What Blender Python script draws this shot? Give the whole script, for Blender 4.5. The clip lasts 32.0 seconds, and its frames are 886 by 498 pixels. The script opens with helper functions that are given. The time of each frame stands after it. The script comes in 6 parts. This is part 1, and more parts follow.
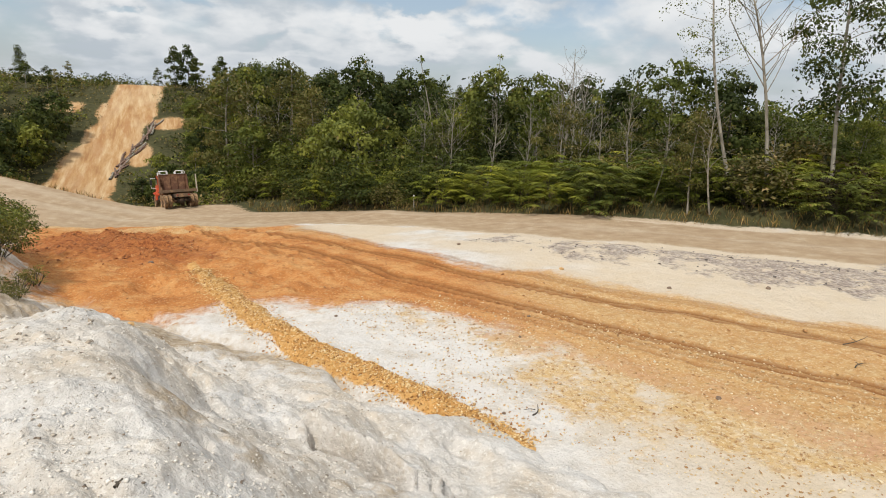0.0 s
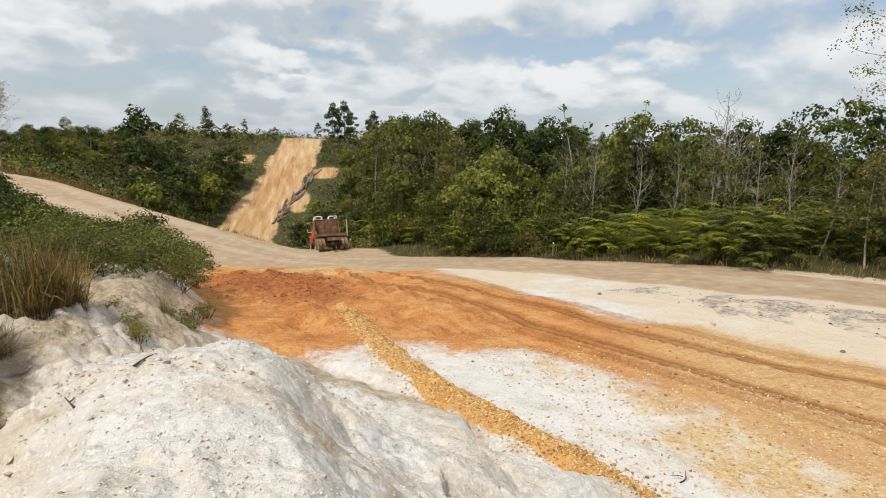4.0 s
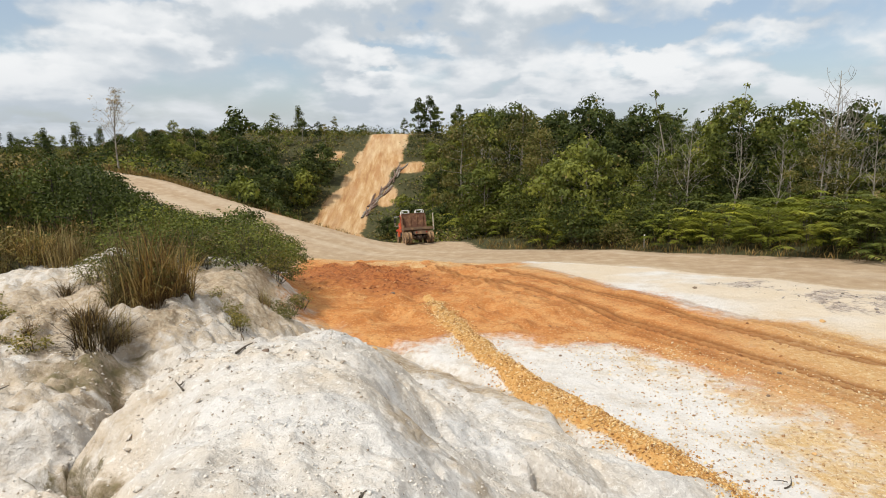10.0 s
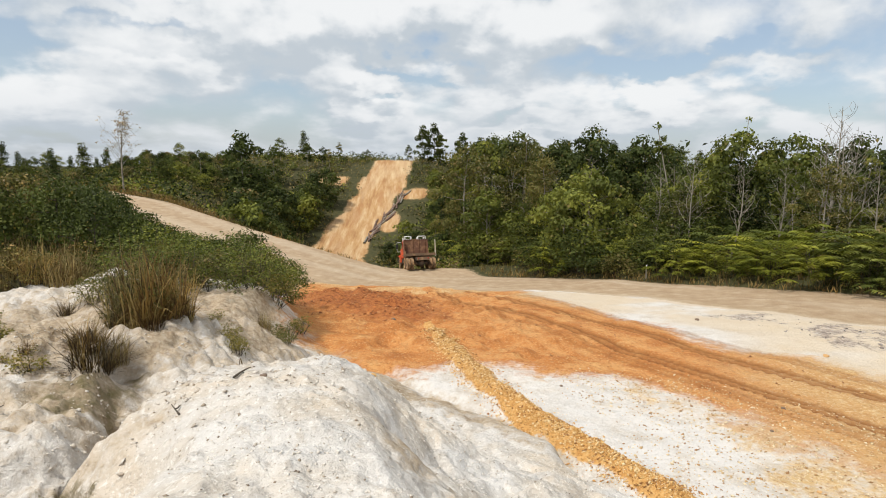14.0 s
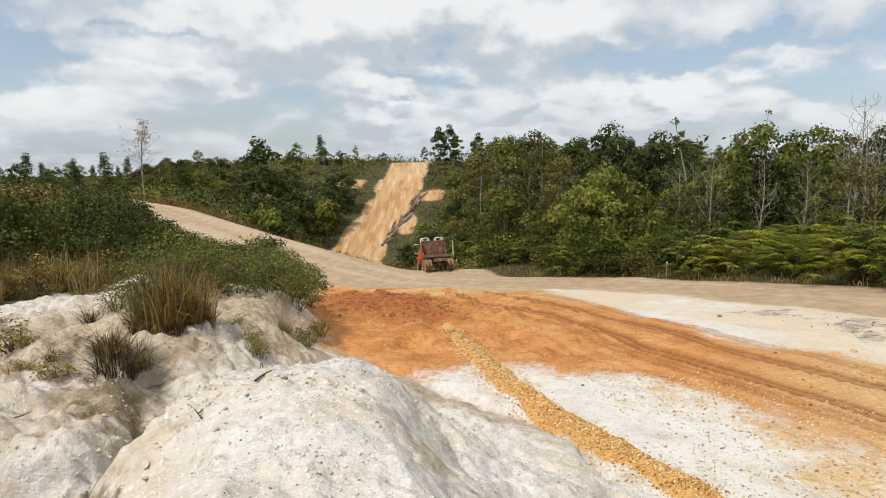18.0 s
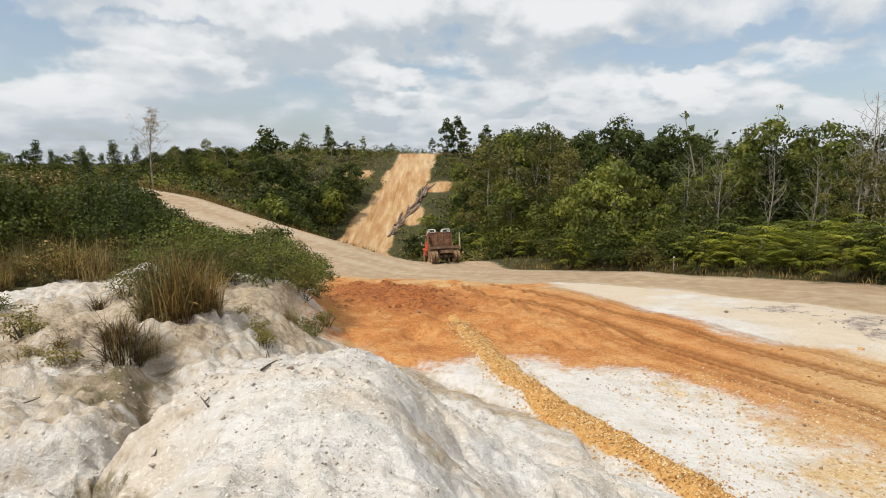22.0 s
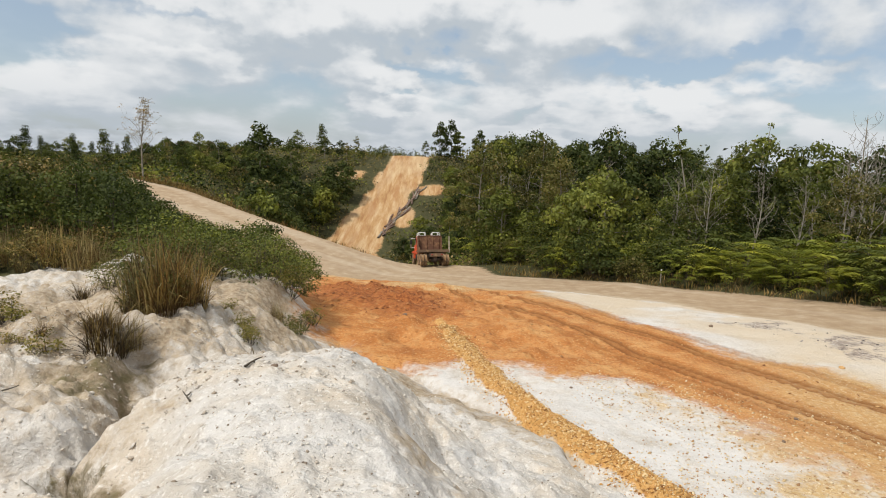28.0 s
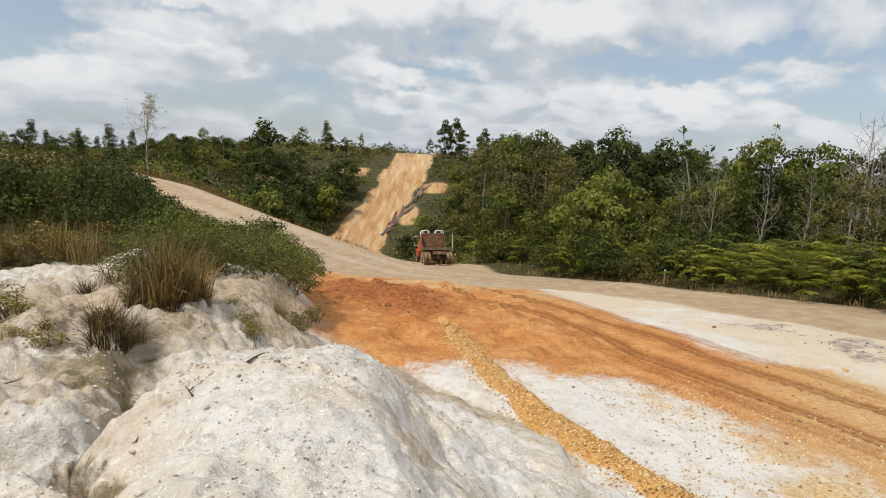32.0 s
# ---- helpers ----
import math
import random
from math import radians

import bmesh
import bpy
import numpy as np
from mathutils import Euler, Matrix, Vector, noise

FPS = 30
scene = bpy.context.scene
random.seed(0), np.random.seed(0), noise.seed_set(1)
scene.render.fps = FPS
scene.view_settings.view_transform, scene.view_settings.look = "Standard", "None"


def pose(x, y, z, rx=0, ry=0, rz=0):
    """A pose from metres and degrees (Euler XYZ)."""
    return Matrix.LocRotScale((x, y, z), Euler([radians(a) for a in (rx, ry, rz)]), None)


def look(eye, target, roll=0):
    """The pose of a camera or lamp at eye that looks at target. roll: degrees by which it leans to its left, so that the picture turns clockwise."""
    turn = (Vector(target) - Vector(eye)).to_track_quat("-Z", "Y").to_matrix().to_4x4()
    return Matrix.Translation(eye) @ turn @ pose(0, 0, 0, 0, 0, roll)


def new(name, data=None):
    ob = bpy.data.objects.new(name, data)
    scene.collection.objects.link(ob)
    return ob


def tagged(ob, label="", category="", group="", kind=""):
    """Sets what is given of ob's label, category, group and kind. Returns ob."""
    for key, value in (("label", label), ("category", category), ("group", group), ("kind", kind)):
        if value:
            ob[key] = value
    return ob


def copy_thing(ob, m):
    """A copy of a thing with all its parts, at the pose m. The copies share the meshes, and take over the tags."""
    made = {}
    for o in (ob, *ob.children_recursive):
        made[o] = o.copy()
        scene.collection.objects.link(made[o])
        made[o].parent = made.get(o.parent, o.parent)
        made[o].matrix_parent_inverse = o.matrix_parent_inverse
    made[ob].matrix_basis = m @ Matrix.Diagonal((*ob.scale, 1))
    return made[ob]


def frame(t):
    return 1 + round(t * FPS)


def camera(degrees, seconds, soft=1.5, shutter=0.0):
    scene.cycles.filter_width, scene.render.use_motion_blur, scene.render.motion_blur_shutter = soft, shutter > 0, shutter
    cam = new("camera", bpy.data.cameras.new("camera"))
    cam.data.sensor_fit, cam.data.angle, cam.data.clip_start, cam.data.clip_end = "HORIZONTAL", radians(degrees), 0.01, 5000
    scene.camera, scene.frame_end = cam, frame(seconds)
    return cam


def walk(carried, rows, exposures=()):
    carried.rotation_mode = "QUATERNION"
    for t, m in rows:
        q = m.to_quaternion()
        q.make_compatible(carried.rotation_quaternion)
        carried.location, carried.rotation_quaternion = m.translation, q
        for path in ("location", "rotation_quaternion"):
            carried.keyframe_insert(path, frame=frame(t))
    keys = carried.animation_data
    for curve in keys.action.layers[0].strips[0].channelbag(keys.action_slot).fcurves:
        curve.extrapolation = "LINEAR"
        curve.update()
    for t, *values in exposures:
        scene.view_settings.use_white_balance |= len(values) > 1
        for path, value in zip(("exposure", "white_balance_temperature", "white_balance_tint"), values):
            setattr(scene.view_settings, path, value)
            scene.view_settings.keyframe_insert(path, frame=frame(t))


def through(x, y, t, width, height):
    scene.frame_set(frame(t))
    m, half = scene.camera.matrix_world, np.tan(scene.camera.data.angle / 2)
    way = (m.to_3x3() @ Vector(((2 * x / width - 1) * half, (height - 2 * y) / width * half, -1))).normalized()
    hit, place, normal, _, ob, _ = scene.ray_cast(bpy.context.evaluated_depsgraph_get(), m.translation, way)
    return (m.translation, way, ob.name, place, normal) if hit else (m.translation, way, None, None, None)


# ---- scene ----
# Camera: a phone held by somebody standing on a sand mound, turning to follow the road.
EYE = 4.6
cam = camera(71.0, 32.0, soft=1.0)
POSES = [
    (0.0, 0.049, -0.035, -0.005, 77.02, -2.14, -23.03),
    (0.5, 0.058, -0.054, 0.001, 78.23, -0.76, -18.62),
    (1.0, 0.054, -0.066, -0.001, 78.90, 0.05, -17.15),
    (1.5, 0.052, -0.063, 0.002, 79.21, -1.57, -17.04),
    (2.0, 0.030, -0.050, -0.017, 78.56, -3.78, -17.38),
    (2.5, 0.017, -0.042, -0.008, 77.20, -3.11, -13.76),
    (3.0, 0.029, -0.042, 0.015, 78.29, -2.28, -10.74),
    (3.5, 0.015, -0.045, 0.012, 79.90, -1.32, -10.30),
    (5.5, 0.020, -0.060, 0.020, 81.72, -1.85, -10.16),
    (6.0, 0.018, -0.065, 0.017, 81.04, -2.64, -9.80),
    (6.5, 0.022, -0.052, 0.016, 80.05, -2.93, -9.11),
    (7.0, 0.017, -0.056, 0.021, 79.96, -2.87, -8.92),
    (7.5, 0.010, -0.064, 0.016, 80.38, -1.99, -8.37),
    (8.0, 0.019, -0.048, 0.015, 80.25, -1.83, -7.87),
    (8.5, 0.017, -0.050, 0.011, 79.27, -1.47, -6.82),
    (9.0, 0.022, -0.050, 0.016, 79.19, -0.58, -5.79),
    (9.5, 0.020, -0.043, 0.022, 79.75, 0.59, -3.33),
    (10.0, 0.009, -0.044, 0.009, 80.21, 0.28, -2.56),
    (10.5, 0.019, -0.064, 0.015, 80.40, -0.13, -2.67),
    (11.0, 0.049, -0.060, 0.013, 80.07, -1.81, -3.00),
    (11.5, -0.002, -0.035, 0.006, 80.10, -1.04, -4.17),
    (12.0, 0.005, -0.031, 0.002, 82.66, -0.90, -2.96),
    (12.5, 0.007, -0.020, 0.008, 82.65, -0.14, -2.41),
    (13.0, 0.012, -0.016, 0.011, 82.19, -0.25, -2.75),
    (13.5, 0.007, -0.022, 0.007, 82.20, -0.34, -2.52),
    (14.0, 0.006, -0.023, 0.009, 82.66, -0.77, -2.24),
    (14.5, 0.005, -0.011, 0.005, 82.78, -0.42, -1.79),
    (16.5, 0.009, -0.008, 0.004, 83.33, -0.15, -1.24),
    (17.0, 0.005, 0.001, -0.004, 83.20, 0.09, -0.76),
    (17.5, 0.002, 0.008, -0.001, 82.72, 1.39, -0.40),
    (18.0, 0.008, -0.000, -0.003, 82.76, 0.56, -0.76),
    (18.5, -0.001, 0.003, -0.004, 82.54, 0.34, -1.02),
    (19.0, -0.003, 0.010, 0.001, 82.78, -0.07, -0.19),
    (19.5, -0.004, 0.012, -0.003, 83.07, -0.70, 0.04),
    (20.0, -0.007, 0.017, -0.011, 82.30, 0.27, 0.44),
    (20.5, -0.004, 0.013, -0.006, 82.01, 0.47, 0.37),
    (21.0, 0.000, 0.011, -0.005, 81.40, 0.61, 0.25),
    (21.5, -0.013, 0.011, -0.007, 81.77, -0.45, -0.25),
    (22.0, 0.005, 0.001, 0.006, 81.99, -0.09, -0.07),
    (22.5, 0.000, 0.003, 0.000, 81.83, 0.04, 0.00),
    (23.0, -0.001, 0.001, -0.000, 82.13, 0.00, -0.00),
    (23.5, -0.005, 0.004, -0.003, 82.02, -0.29, -0.06),
    (24.0, -0.005, 0.009, -0.001, 82.32, -1.16, -0.17),
    (24.5, -0.002, 0.006, -0.002, 83.19, -1.67, -0.12),
    (25.0, 0.002, 0.001, 0.001, 82.76, -1.68, 0.07),
    (25.5, 0.004, -0.002, -0.002, 82.65, -1.81, -0.37),
    (27.5, -0.003, 0.001, -0.002, 82.33, -2.27, -0.43),
    (28.0, -0.001, -0.002, 0.002, 82.34, -2.55, -0.73),
    (28.5, -0.002, -0.000, 0.003, 82.19, -2.56, -0.69),
    (29.0, -0.003, 0.003, -0.002, 82.23, -2.55, -0.62),
    (29.5, -0.006, 0.002, -0.001, 82.41, -3.00, -0.57),
    (30.0, -0.003, -0.002, -0.001, 82.44, -3.07, -0.35),
    (30.5, 0.000, -0.006, 0.007, 82.25, -3.19, -0.69),
    (31.0, -0.002, 0.004, -0.004, 82.08, -2.91, -0.65),
    (31.5, -0.004, -0.001, 0.004, 82.14, -3.08, -0.53),
    (32.0, -0.003, 0.006, -0.002, 82.14, -3.10, -0.34),
]
walk(cam, [(t, pose(x, y, z + EYE, a, b, c)) for t, x, y, z, a, b, c in POSES],
     ((0.0, -0.22), (3.0, -0.18), (7.0, -0.12), (13.0, -0.10), (18.0, -0.14), (24.0, -0.19), (32.0, -0.25)))

# ---- world and sun ----
SUN_ELEVATION, SUN_AZIMUTH = radians(56), radians(232)   # azimuth clockwise from +y


def build_world():
    world = bpy.data.worlds.new("sky")
    scene.world = world
    world.use_nodes = True
    nt = world.node_tree
    nt.nodes.clear()
    N, L = nt.nodes.new, nt.links.new

    def math_node(op, a, b=None, clamp=False):
        n = N("ShaderNodeMath")
        n.operation, n.use_clamp = op, clamp
        for i, v in enumerate((a, b)):
            if v is None:
                continue
            if isinstance(v, (int, float)):
                n.inputs[i].default_value = v
            else:
                L(v, n.inputs[i])
        return n.outputs[0]

    sky = N("ShaderNodeTexSky")
    sky.sky_type, sky.sun_disc = "NISHITA", False
    sky.sun_elevation, sky.sun_rotation = SUN_ELEVATION, SUN_AZIMUTH
    sky.air_density, sky.dust_density, sky.ozone_density = 1.0, 1.5, 1.0
    coord = N("ShaderNodeTexCoord")
    split = N("ShaderNodeSeparateXYZ")
    L(coord.outputs["Generated"], split.inputs[0])
    height = math_node("MAXIMUM", split.outputs["Z"], 0.0)
    # bearing in tens of degrees, and height drawn together towards the horizon
    across = math_node("MULTIPLY", math_node("ARCTAN2", split.outputs["X"], split.outputs["Y"]), 5.73)
    rise = math_node("MULTIPLY", math_node("LOGARITHM", math_node("ADD", math_node("DIVIDE", height, 0.12), 1.0), math.e), 2.6)

    # the larger clouds (+) and the gaps between them (-): bearing and height in degrees, half width, half height, weight
    masses = ((7.5, 12.5, 12, 4.5, 0.36), (-6.2, 6.4, 4.6, 1.9, 0.30), (21, 6.3, 5.2, 1.7, 0.34), (-17.5, 8.6, 9, 2.4, 0.20), (-30, 4.6, 7, 1.5, 0.16), (-11, 13.5, 17, 3.6, 0.30),
              (0, 3.6, 16, 1.2, 0.12), (35, 11.0, 12, 2.2, -0.10), (44, 5.5, 9, 2.0, 0.08), (-34, 8.2, 9, 1.8, -0.20), (-1.0, 8.3, 6, 0.9, -0.20), (24, 9.3, 11, 1.7, -0.26), (31, 5.6, 8, 1.6, -0.20),
              (8, 4.4, 8, 0.9, -0.14), (-22, 11.4, 6, 1.0, -0.10), (-32, 1.6, 9, 1.0, -0.14))

    def density(up):
        e = math_node("ADD", rise, up)
        at = N("ShaderNodeCombineXYZ")
        L(across, at.inputs[0]), L(e, at.inputs[1])

        def clouds(scale, detail, rough, offset, twist):
            mp = N("ShaderNodeMapping")
            mp.inputs["Location"].default_value = offset
            L(at.outputs[0], mp.inputs["Vector"])
            n = N("ShaderNodeTexNoise")
            n.inputs["Scale"].default_value, n.inputs["Detail"].default_value = scale, detail
            n.inputs["Roughness"].default_value, n.inputs["Distortion"].default_value = rough, twist
            L(mp.outputs[0], n.inputs["Vector"])
            return n.outputs["Fac"]

        total = math_node("ADD", math_node("MULTIPLY", clouds(0.85, 6.0, 0.48, (3.1, 7.7, 0.0), 0.2), 0.74), math_node("MULTIPLY", clouds(2.3, 5.0, 0.5, (1.3, 2.4, 3.0), 0.1), 0.26))
        # ragged outlines
        torn = N("ShaderNodeCombineXYZ")
        for i, (scale, offset) in enumerate(((1.5, (9.0, 1.0, 0.0)), (1.9, (2.0, 5.0, 4.0)))):
            wander = math_node("MULTIPLY", math_node("SUBTRACT", clouds(scale, 5.0, 0.5, offset, 0.0), 0.5), (1.8, 2.3)[i])
            L(math_node("ADD", wander, (across, e)[i]), torn.inputs[i])
        for az, el, wide, tall, weight in masses:
            e0, e1 = (2.6 * math.log(1 + math.sin(radians(v)) / 0.12) for v in (el, el + tall))
            mp = N("ShaderNodeMapping")
            mp.vector_type = "TEXTURE"
            mp.inputs["Location"].default_value = (az / 10, e0, 0)
            mp.inputs["Scale"].default_value = (wide / 10, e1 - e0, 1)
            L(torn.outputs[0], mp.inputs["Vector"])
            far = N("ShaderNodeVectorMath")
            far.operation = "LENGTH"
            L(mp.outputs[0], far.inputs[0])
            bump = N("ShaderNodeMapRange")
            bump.interpolation_type = "SMOOTHSTEP"
            for key, v in (("From Min", 1.3), ("From Max", 0.1), ("To Min", 0.0), ("To Max", 0.62 * weight)):
                bump.inputs[key].default_value = v
            L(far.outputs["Value"], bump.inputs["Value"])
            total = math_node("ADD", total, bump.outputs[0])
        return total

    here, above = density(0.0), density(0.42)
    cover = N("ShaderNodeMapRange")
    cover.interpolation_type = "SMOOTHSTEP"
    cover.inputs["From Min"].default_value, cover.inputs["From Max"].default_value = 0.35, 0.56
    cover.inputs["To Min"].default_value = 0.12
    L(here, cover.inputs["Value"])
    # tops catch the sun, bases are grey
    lit = N("ShaderNodeMapRange")
    lit.interpolation_type = "SMOOTHSTEP"
    lit.inputs["From Min"].default_value, lit.inputs["From Max"].default_value = -0.16, 0.20
    L(math_node("SUBTRACT", here, above), lit.inputs["Value"])
    shade = N("ShaderNodeValToRGB")
    cr = shade.color_ramp
    cr.elements[0].position, cr.elements[0].color = 0.0, (0.56, 0.62, 0.675, 1)
    cr.elements[1].position, cr.elements[1].color = 1.0, (0.905, 0.92, 0.93, 1)
    mid = cr.elements.new(0.45)
    mid.color = (0.75, 0.785, 0.815, 1)
    L(lit.outputs[0], shade.inputs["Fac"])
    bright = N("ShaderNodeVectorMath")
    bright.operation = "SCALE"
    bright.inputs["Scale"].default_value = 10.5
    L(shade.outputs["Color"], bright.inputs[0])
    # the haze low over the land
    haze = N("ShaderNodeMapRange")
    haze.inputs["From Min"].default_value, haze.inputs["From Max"].default_value = 0.0, 0.10
    haze.inputs["To Min"].default_value, haze.inputs["To Max"].default_value = 0.6, 0.0
    L(height, haze.inputs["Value"])
    mix = N("ShaderNodeMix")
    mix.data_type = "RGBA"
    L(cover.outputs[0], mix.inputs[0])
    clear = N("ShaderNodeVectorMath")
    clear.operation = "SCALE"
    clear.inputs["Scale"].default_value = 1.5
    L(sky.outputs[0], clear.inputs[0])
    veil = N("ShaderNodeMix")
    veil.data_type = "RGBA"
    veil.inputs[0].default_value = 0.3
    veil.inputs[7].default_value = (5.0, 5.7, 6.4, 1)
    L(clear.outputs[0], veil.inputs[6])
    L(veil.outputs[2], mix.inputs[6])
    L(bright.outputs[0], mix.inputs[7])
    low = N("ShaderNodeMix")
    low.data_type = "RGBA"
    low.inputs[7].default_value = (5.3, 5.9, 6.6, 1)
    L(haze.outputs[0], low.inputs[0])
    L(mix.outputs[2], low.inputs[6])
    bg = N("ShaderNodeBackground")
    bg.inputs["Strength"].default_value = 0.10
    L(low.outputs[2], bg.inputs["Color"])
    out = N("ShaderNodeOutputWorld")
    L(bg.outputs[0], out.inputs[0])


build_world()
sun = new("sun", bpy.data.lights.new("sun", "SUN"))
sun.data.energy, sun.data.angle, sun.data.color = 3.6, radians(5), (1.0, 0.957, 0.885)
sun.matrix_world = look((60 * math.sin(SUN_AZIMUTH), 60 * math.cos(SUN_AZIMUTH), 60 * math.tan(SUN_ELEVATION)), (0, 0, 0))

# ---- materials ----


def material(name, rough=0.9, spec=0.2):
    m = bpy.data.materials.new(name)
    m.use_nodes = True
    b = m.node_tree.nodes["Principled BSDF"]
    b.inputs["Roughness"].default_value = rough
    b.inputs["Specular IOR Level"].default_value = spec
    return m, m.node_tree, b


class Nodes:
    """Short hand for wiring shader nodes."""

    def __init__(self, nt):
        self.nt = nt

    def add(self, kind, **inputs):
        n = self.nt.nodes.new(kind)
        for key, v in inputs.items():
            self.put(n.inputs[key.replace("_", " ")], v)
        return n

    def put(self, socket, v):
        if isinstance(v, bpy.types.NodeSocket):
            self.nt.links.new(v, socket)
        else:
            socket.default_value = v

    def noise(self, scale, detail=4.0, rough=0.55, vec=None, distortion=0.0):
        n = self.add("ShaderNodeTexNoise", Scale=scale, Detail=detail, Roughness=rough, Distortion=distortion)
        if vec is not None:
            self.put(n.inputs["Vector"], vec)
        return n.outputs["Fac"]

    def ramp(self, fac, *stops):
        n = self.add("ShaderNodeValToRGB", Fac=fac)
        e = n.color_ramp.elements
        while len(e) < len(stops):
            e.new(0.5)
        for el, (p, c) in zip(e, stops):
            el.position, el.color = p, (*c, 1)
        return n.outputs["Color"]

    def span(self, v, a, b, lo=0.0, hi=1.0, smooth=True):
        n = self.add("ShaderNodeMapRange", Value=v)
        n.interpolation_type = "SMOOTHSTEP" if smooth else "LINEAR"
        for key, x in (("From Min", a), ("From Max", b), ("To Min", lo), ("To Max", hi)):
            self.put(n.inputs[key], x)
        return n.outputs[0]

    def mix(self, fac, a, b, blend="MIX"):
        n = self.nt.nodes.new("ShaderNodeMix")
        n.data_type, n.blend_type = "RGBA", blend
        self.put(n.inputs["Factor"], fac)
        for key, v in (("A", a), ("B", b)):
            s = [i for i in n.inputs if i.name == key and i.type == "RGBA"][0]
            self.put(s, v if isinstance(v, bpy.types.NodeSocket) else (*v, 1))
        return [o for o in n.outputs if o.type == "RGBA"][0]

    def calc(self, op, a, b=0.0, clamp=False):
        n = self.nt.nodes.new("ShaderNodeMath")
        n.operation, n.use_clamp = op, clamp
        self.put(n.inputs[0], a), self.put(n.inputs[1], b)
        return n.outputs[0]

    def attr(self, name):
        n = self.nt.nodes.new("ShaderNodeAttribute")
        n.attribute_name = name
        return n.outputs["Fac"]

    def place(self):
        return self.nt.nodes.new("ShaderNodeNewGeometry").outputs["Position"]

    def bump(self, bsdf, height, strength=0.5, distance=0.02, normal=None):
        n = self.add("ShaderNodeBump", Height=height, Strength=strength, Distance=distance)
        if normal is not None:
            self.put(n.inputs["Normal"], normal)
        self.put(bsdf.inputs["Normal"], n.outputs[0])
        return n.outputs[0]


def earth_material():
    m, nt, b = material("bare_earth", 0.95, 0.12)
    k = Nodes(nt)
    p = k.place()
    grain, speck = k.noise(38, 5, 0.7, p), k.noise(9, 5, 0.65, p)
    patch, broad, crumb = k.noise(1.3, 6, 0.62, p), k.noise(0.28, 5, 0.6, p), k.noise(3.6, 6, 0.68, p)
    stretch = k.add("ShaderNodeMapping", Vector=p, Rotation=(0, 0, radians(34)), Scale=(0.35, 3.2, 1)).outputs[0]
    streak = k.noise(1.1, 6, 0.6, stretch)
    wash = k.noise(0.9, 6, 0.65, k.add("ShaderNodeMapping", Vector=p, Scale=(1.1, 0.10, 0.3)).outputs[0])
    # white kaolin sand
    sand = k.ramp(patch, (0.30, (0.49, 0.42, 0.335)), (0.48, (0.60, 0.54, 0.465)), (0.66, (0.70, 0.655, 0.595)))
    drift = k.noise(0.75, 5, 0.6, p)
    sand = k.mix(k.span(drift, 0.46, 0.58, 0, 0.45), sand, (0.66, 0.645, 0.625))
    sand = k.mix(k.span(drift, 0.47, 0.36, 0, 0.5), sand, (0.66, 0.545, 0.41))
    sand = k.mix(k.span(crumb, 0.56, 0.70, 0, 0.38), sand, (0.47, 0.395, 0.31))
    sand = k.mix(k.span(grain, 0.58, 0.70, 0, 0.6), sand, (0.28, 0.23, 0.18))
    sand = k.mix(k.span(speck, 0.55, 0.68, 0, 0.45), sand, (0.40, 0.335, 0.265))
    sand = k.mix(k.span(k.noise(17, 4, 0.75, p), 0.54, 0.62, 0, 0.65), sand, (0.80, 0.765, 0.705))
    sand = k.mix(k.span(k.attr("pale"), 0.0, 1.0, 0, 0.62), sand, (0.58, 0.46, 0.31))
    warm = k.span(k.attr("pale"), 0.2, 0.9, 0, 0.5)
    sand = k.mix(warm, sand, (0.66, 0.53, 0.37))
    sand = k.mix(k.calc("MULTIPLY", k.calc("MULTIPLY", k.attr("flat"), k.span(k.attr("pale"), 0.1, 0.8, 1.0, 0.12)), k.span(patch, 0.36, 0.56, 0.15, 0.7)), sand, (0.70, 0.665, 0.62))
    # orange clay
    clay = k.ramp(patch, (0.30, (0.38, 0.135, 0.04)), (0.50, (0.52, 0.215, 0.066)), (0.68, (0.62, 0.33, 0.125)))
    clay = k.mix(k.span(k.attr("stripe"), 0.52, 0.75, 0, 0.30), clay, (0.64, 0.36, 0.145))
    clay = k.mix(k.span(k.attr("stripe"), 0.46, 0.25, 0, 0.25), clay, (0.36, 0.13, 0.04))
    clay = k.mix(k.span(speck, 0.53, 0.66, 0, 0.65), clay, (0.30, 0.11, 0.035))
    clay = k.mix(k.span(k.noise(16, 4, 0.7, p), 0.54, 0.62, 0, 0.55), clay, (0.66, 0.42, 0.19))
    clay = k.mix(k.span(grain, 0.56, 0.64, 0, 0.55), clay, (0.22, 0.085, 0.03))
    faded = k.ramp(crumb, (0.32, (0.48, 0.27, 0.11)), (0.52, (0.56, 0.36, 0.16)), (0.68, (0.62, 0.46, 0.26)))
    faded = k.mix(k.span(k.attr("stripe"), 0.5, 0.3, 0, 0.30), faded, (0.50, 0.25, 0.085))
    fleck, fine = k.noise(7.5, 4, 0.75, p), k.noise(13, 4, 0.75, p)
    faded = k.mix(k.span(fleck, 0.53, 0.60, 0, 0.6), faded, (0.42, 0.23, 0.085))
    faded = k.mix(k.span(fine, 0.54, 0.61, 0, 0.65), faded, (0.74, 0.60, 0.38))
    clay = k.mix(k.span(k.attr("pale"), 0.1, 0.9, 0, 0.85), clay, faded)
    dry = k.ramp(speck, (0.34, (0.28, 0.20, 0.125)), (0.52, (0.45, 0.355, 0.245)), (0.68, (0.58, 0.49, 0.38)))
    red = k.ramp(speck, (0.38, (0.20, 0.06, 0.022)), (0.62, (0.46, 0.17, 0.055)))
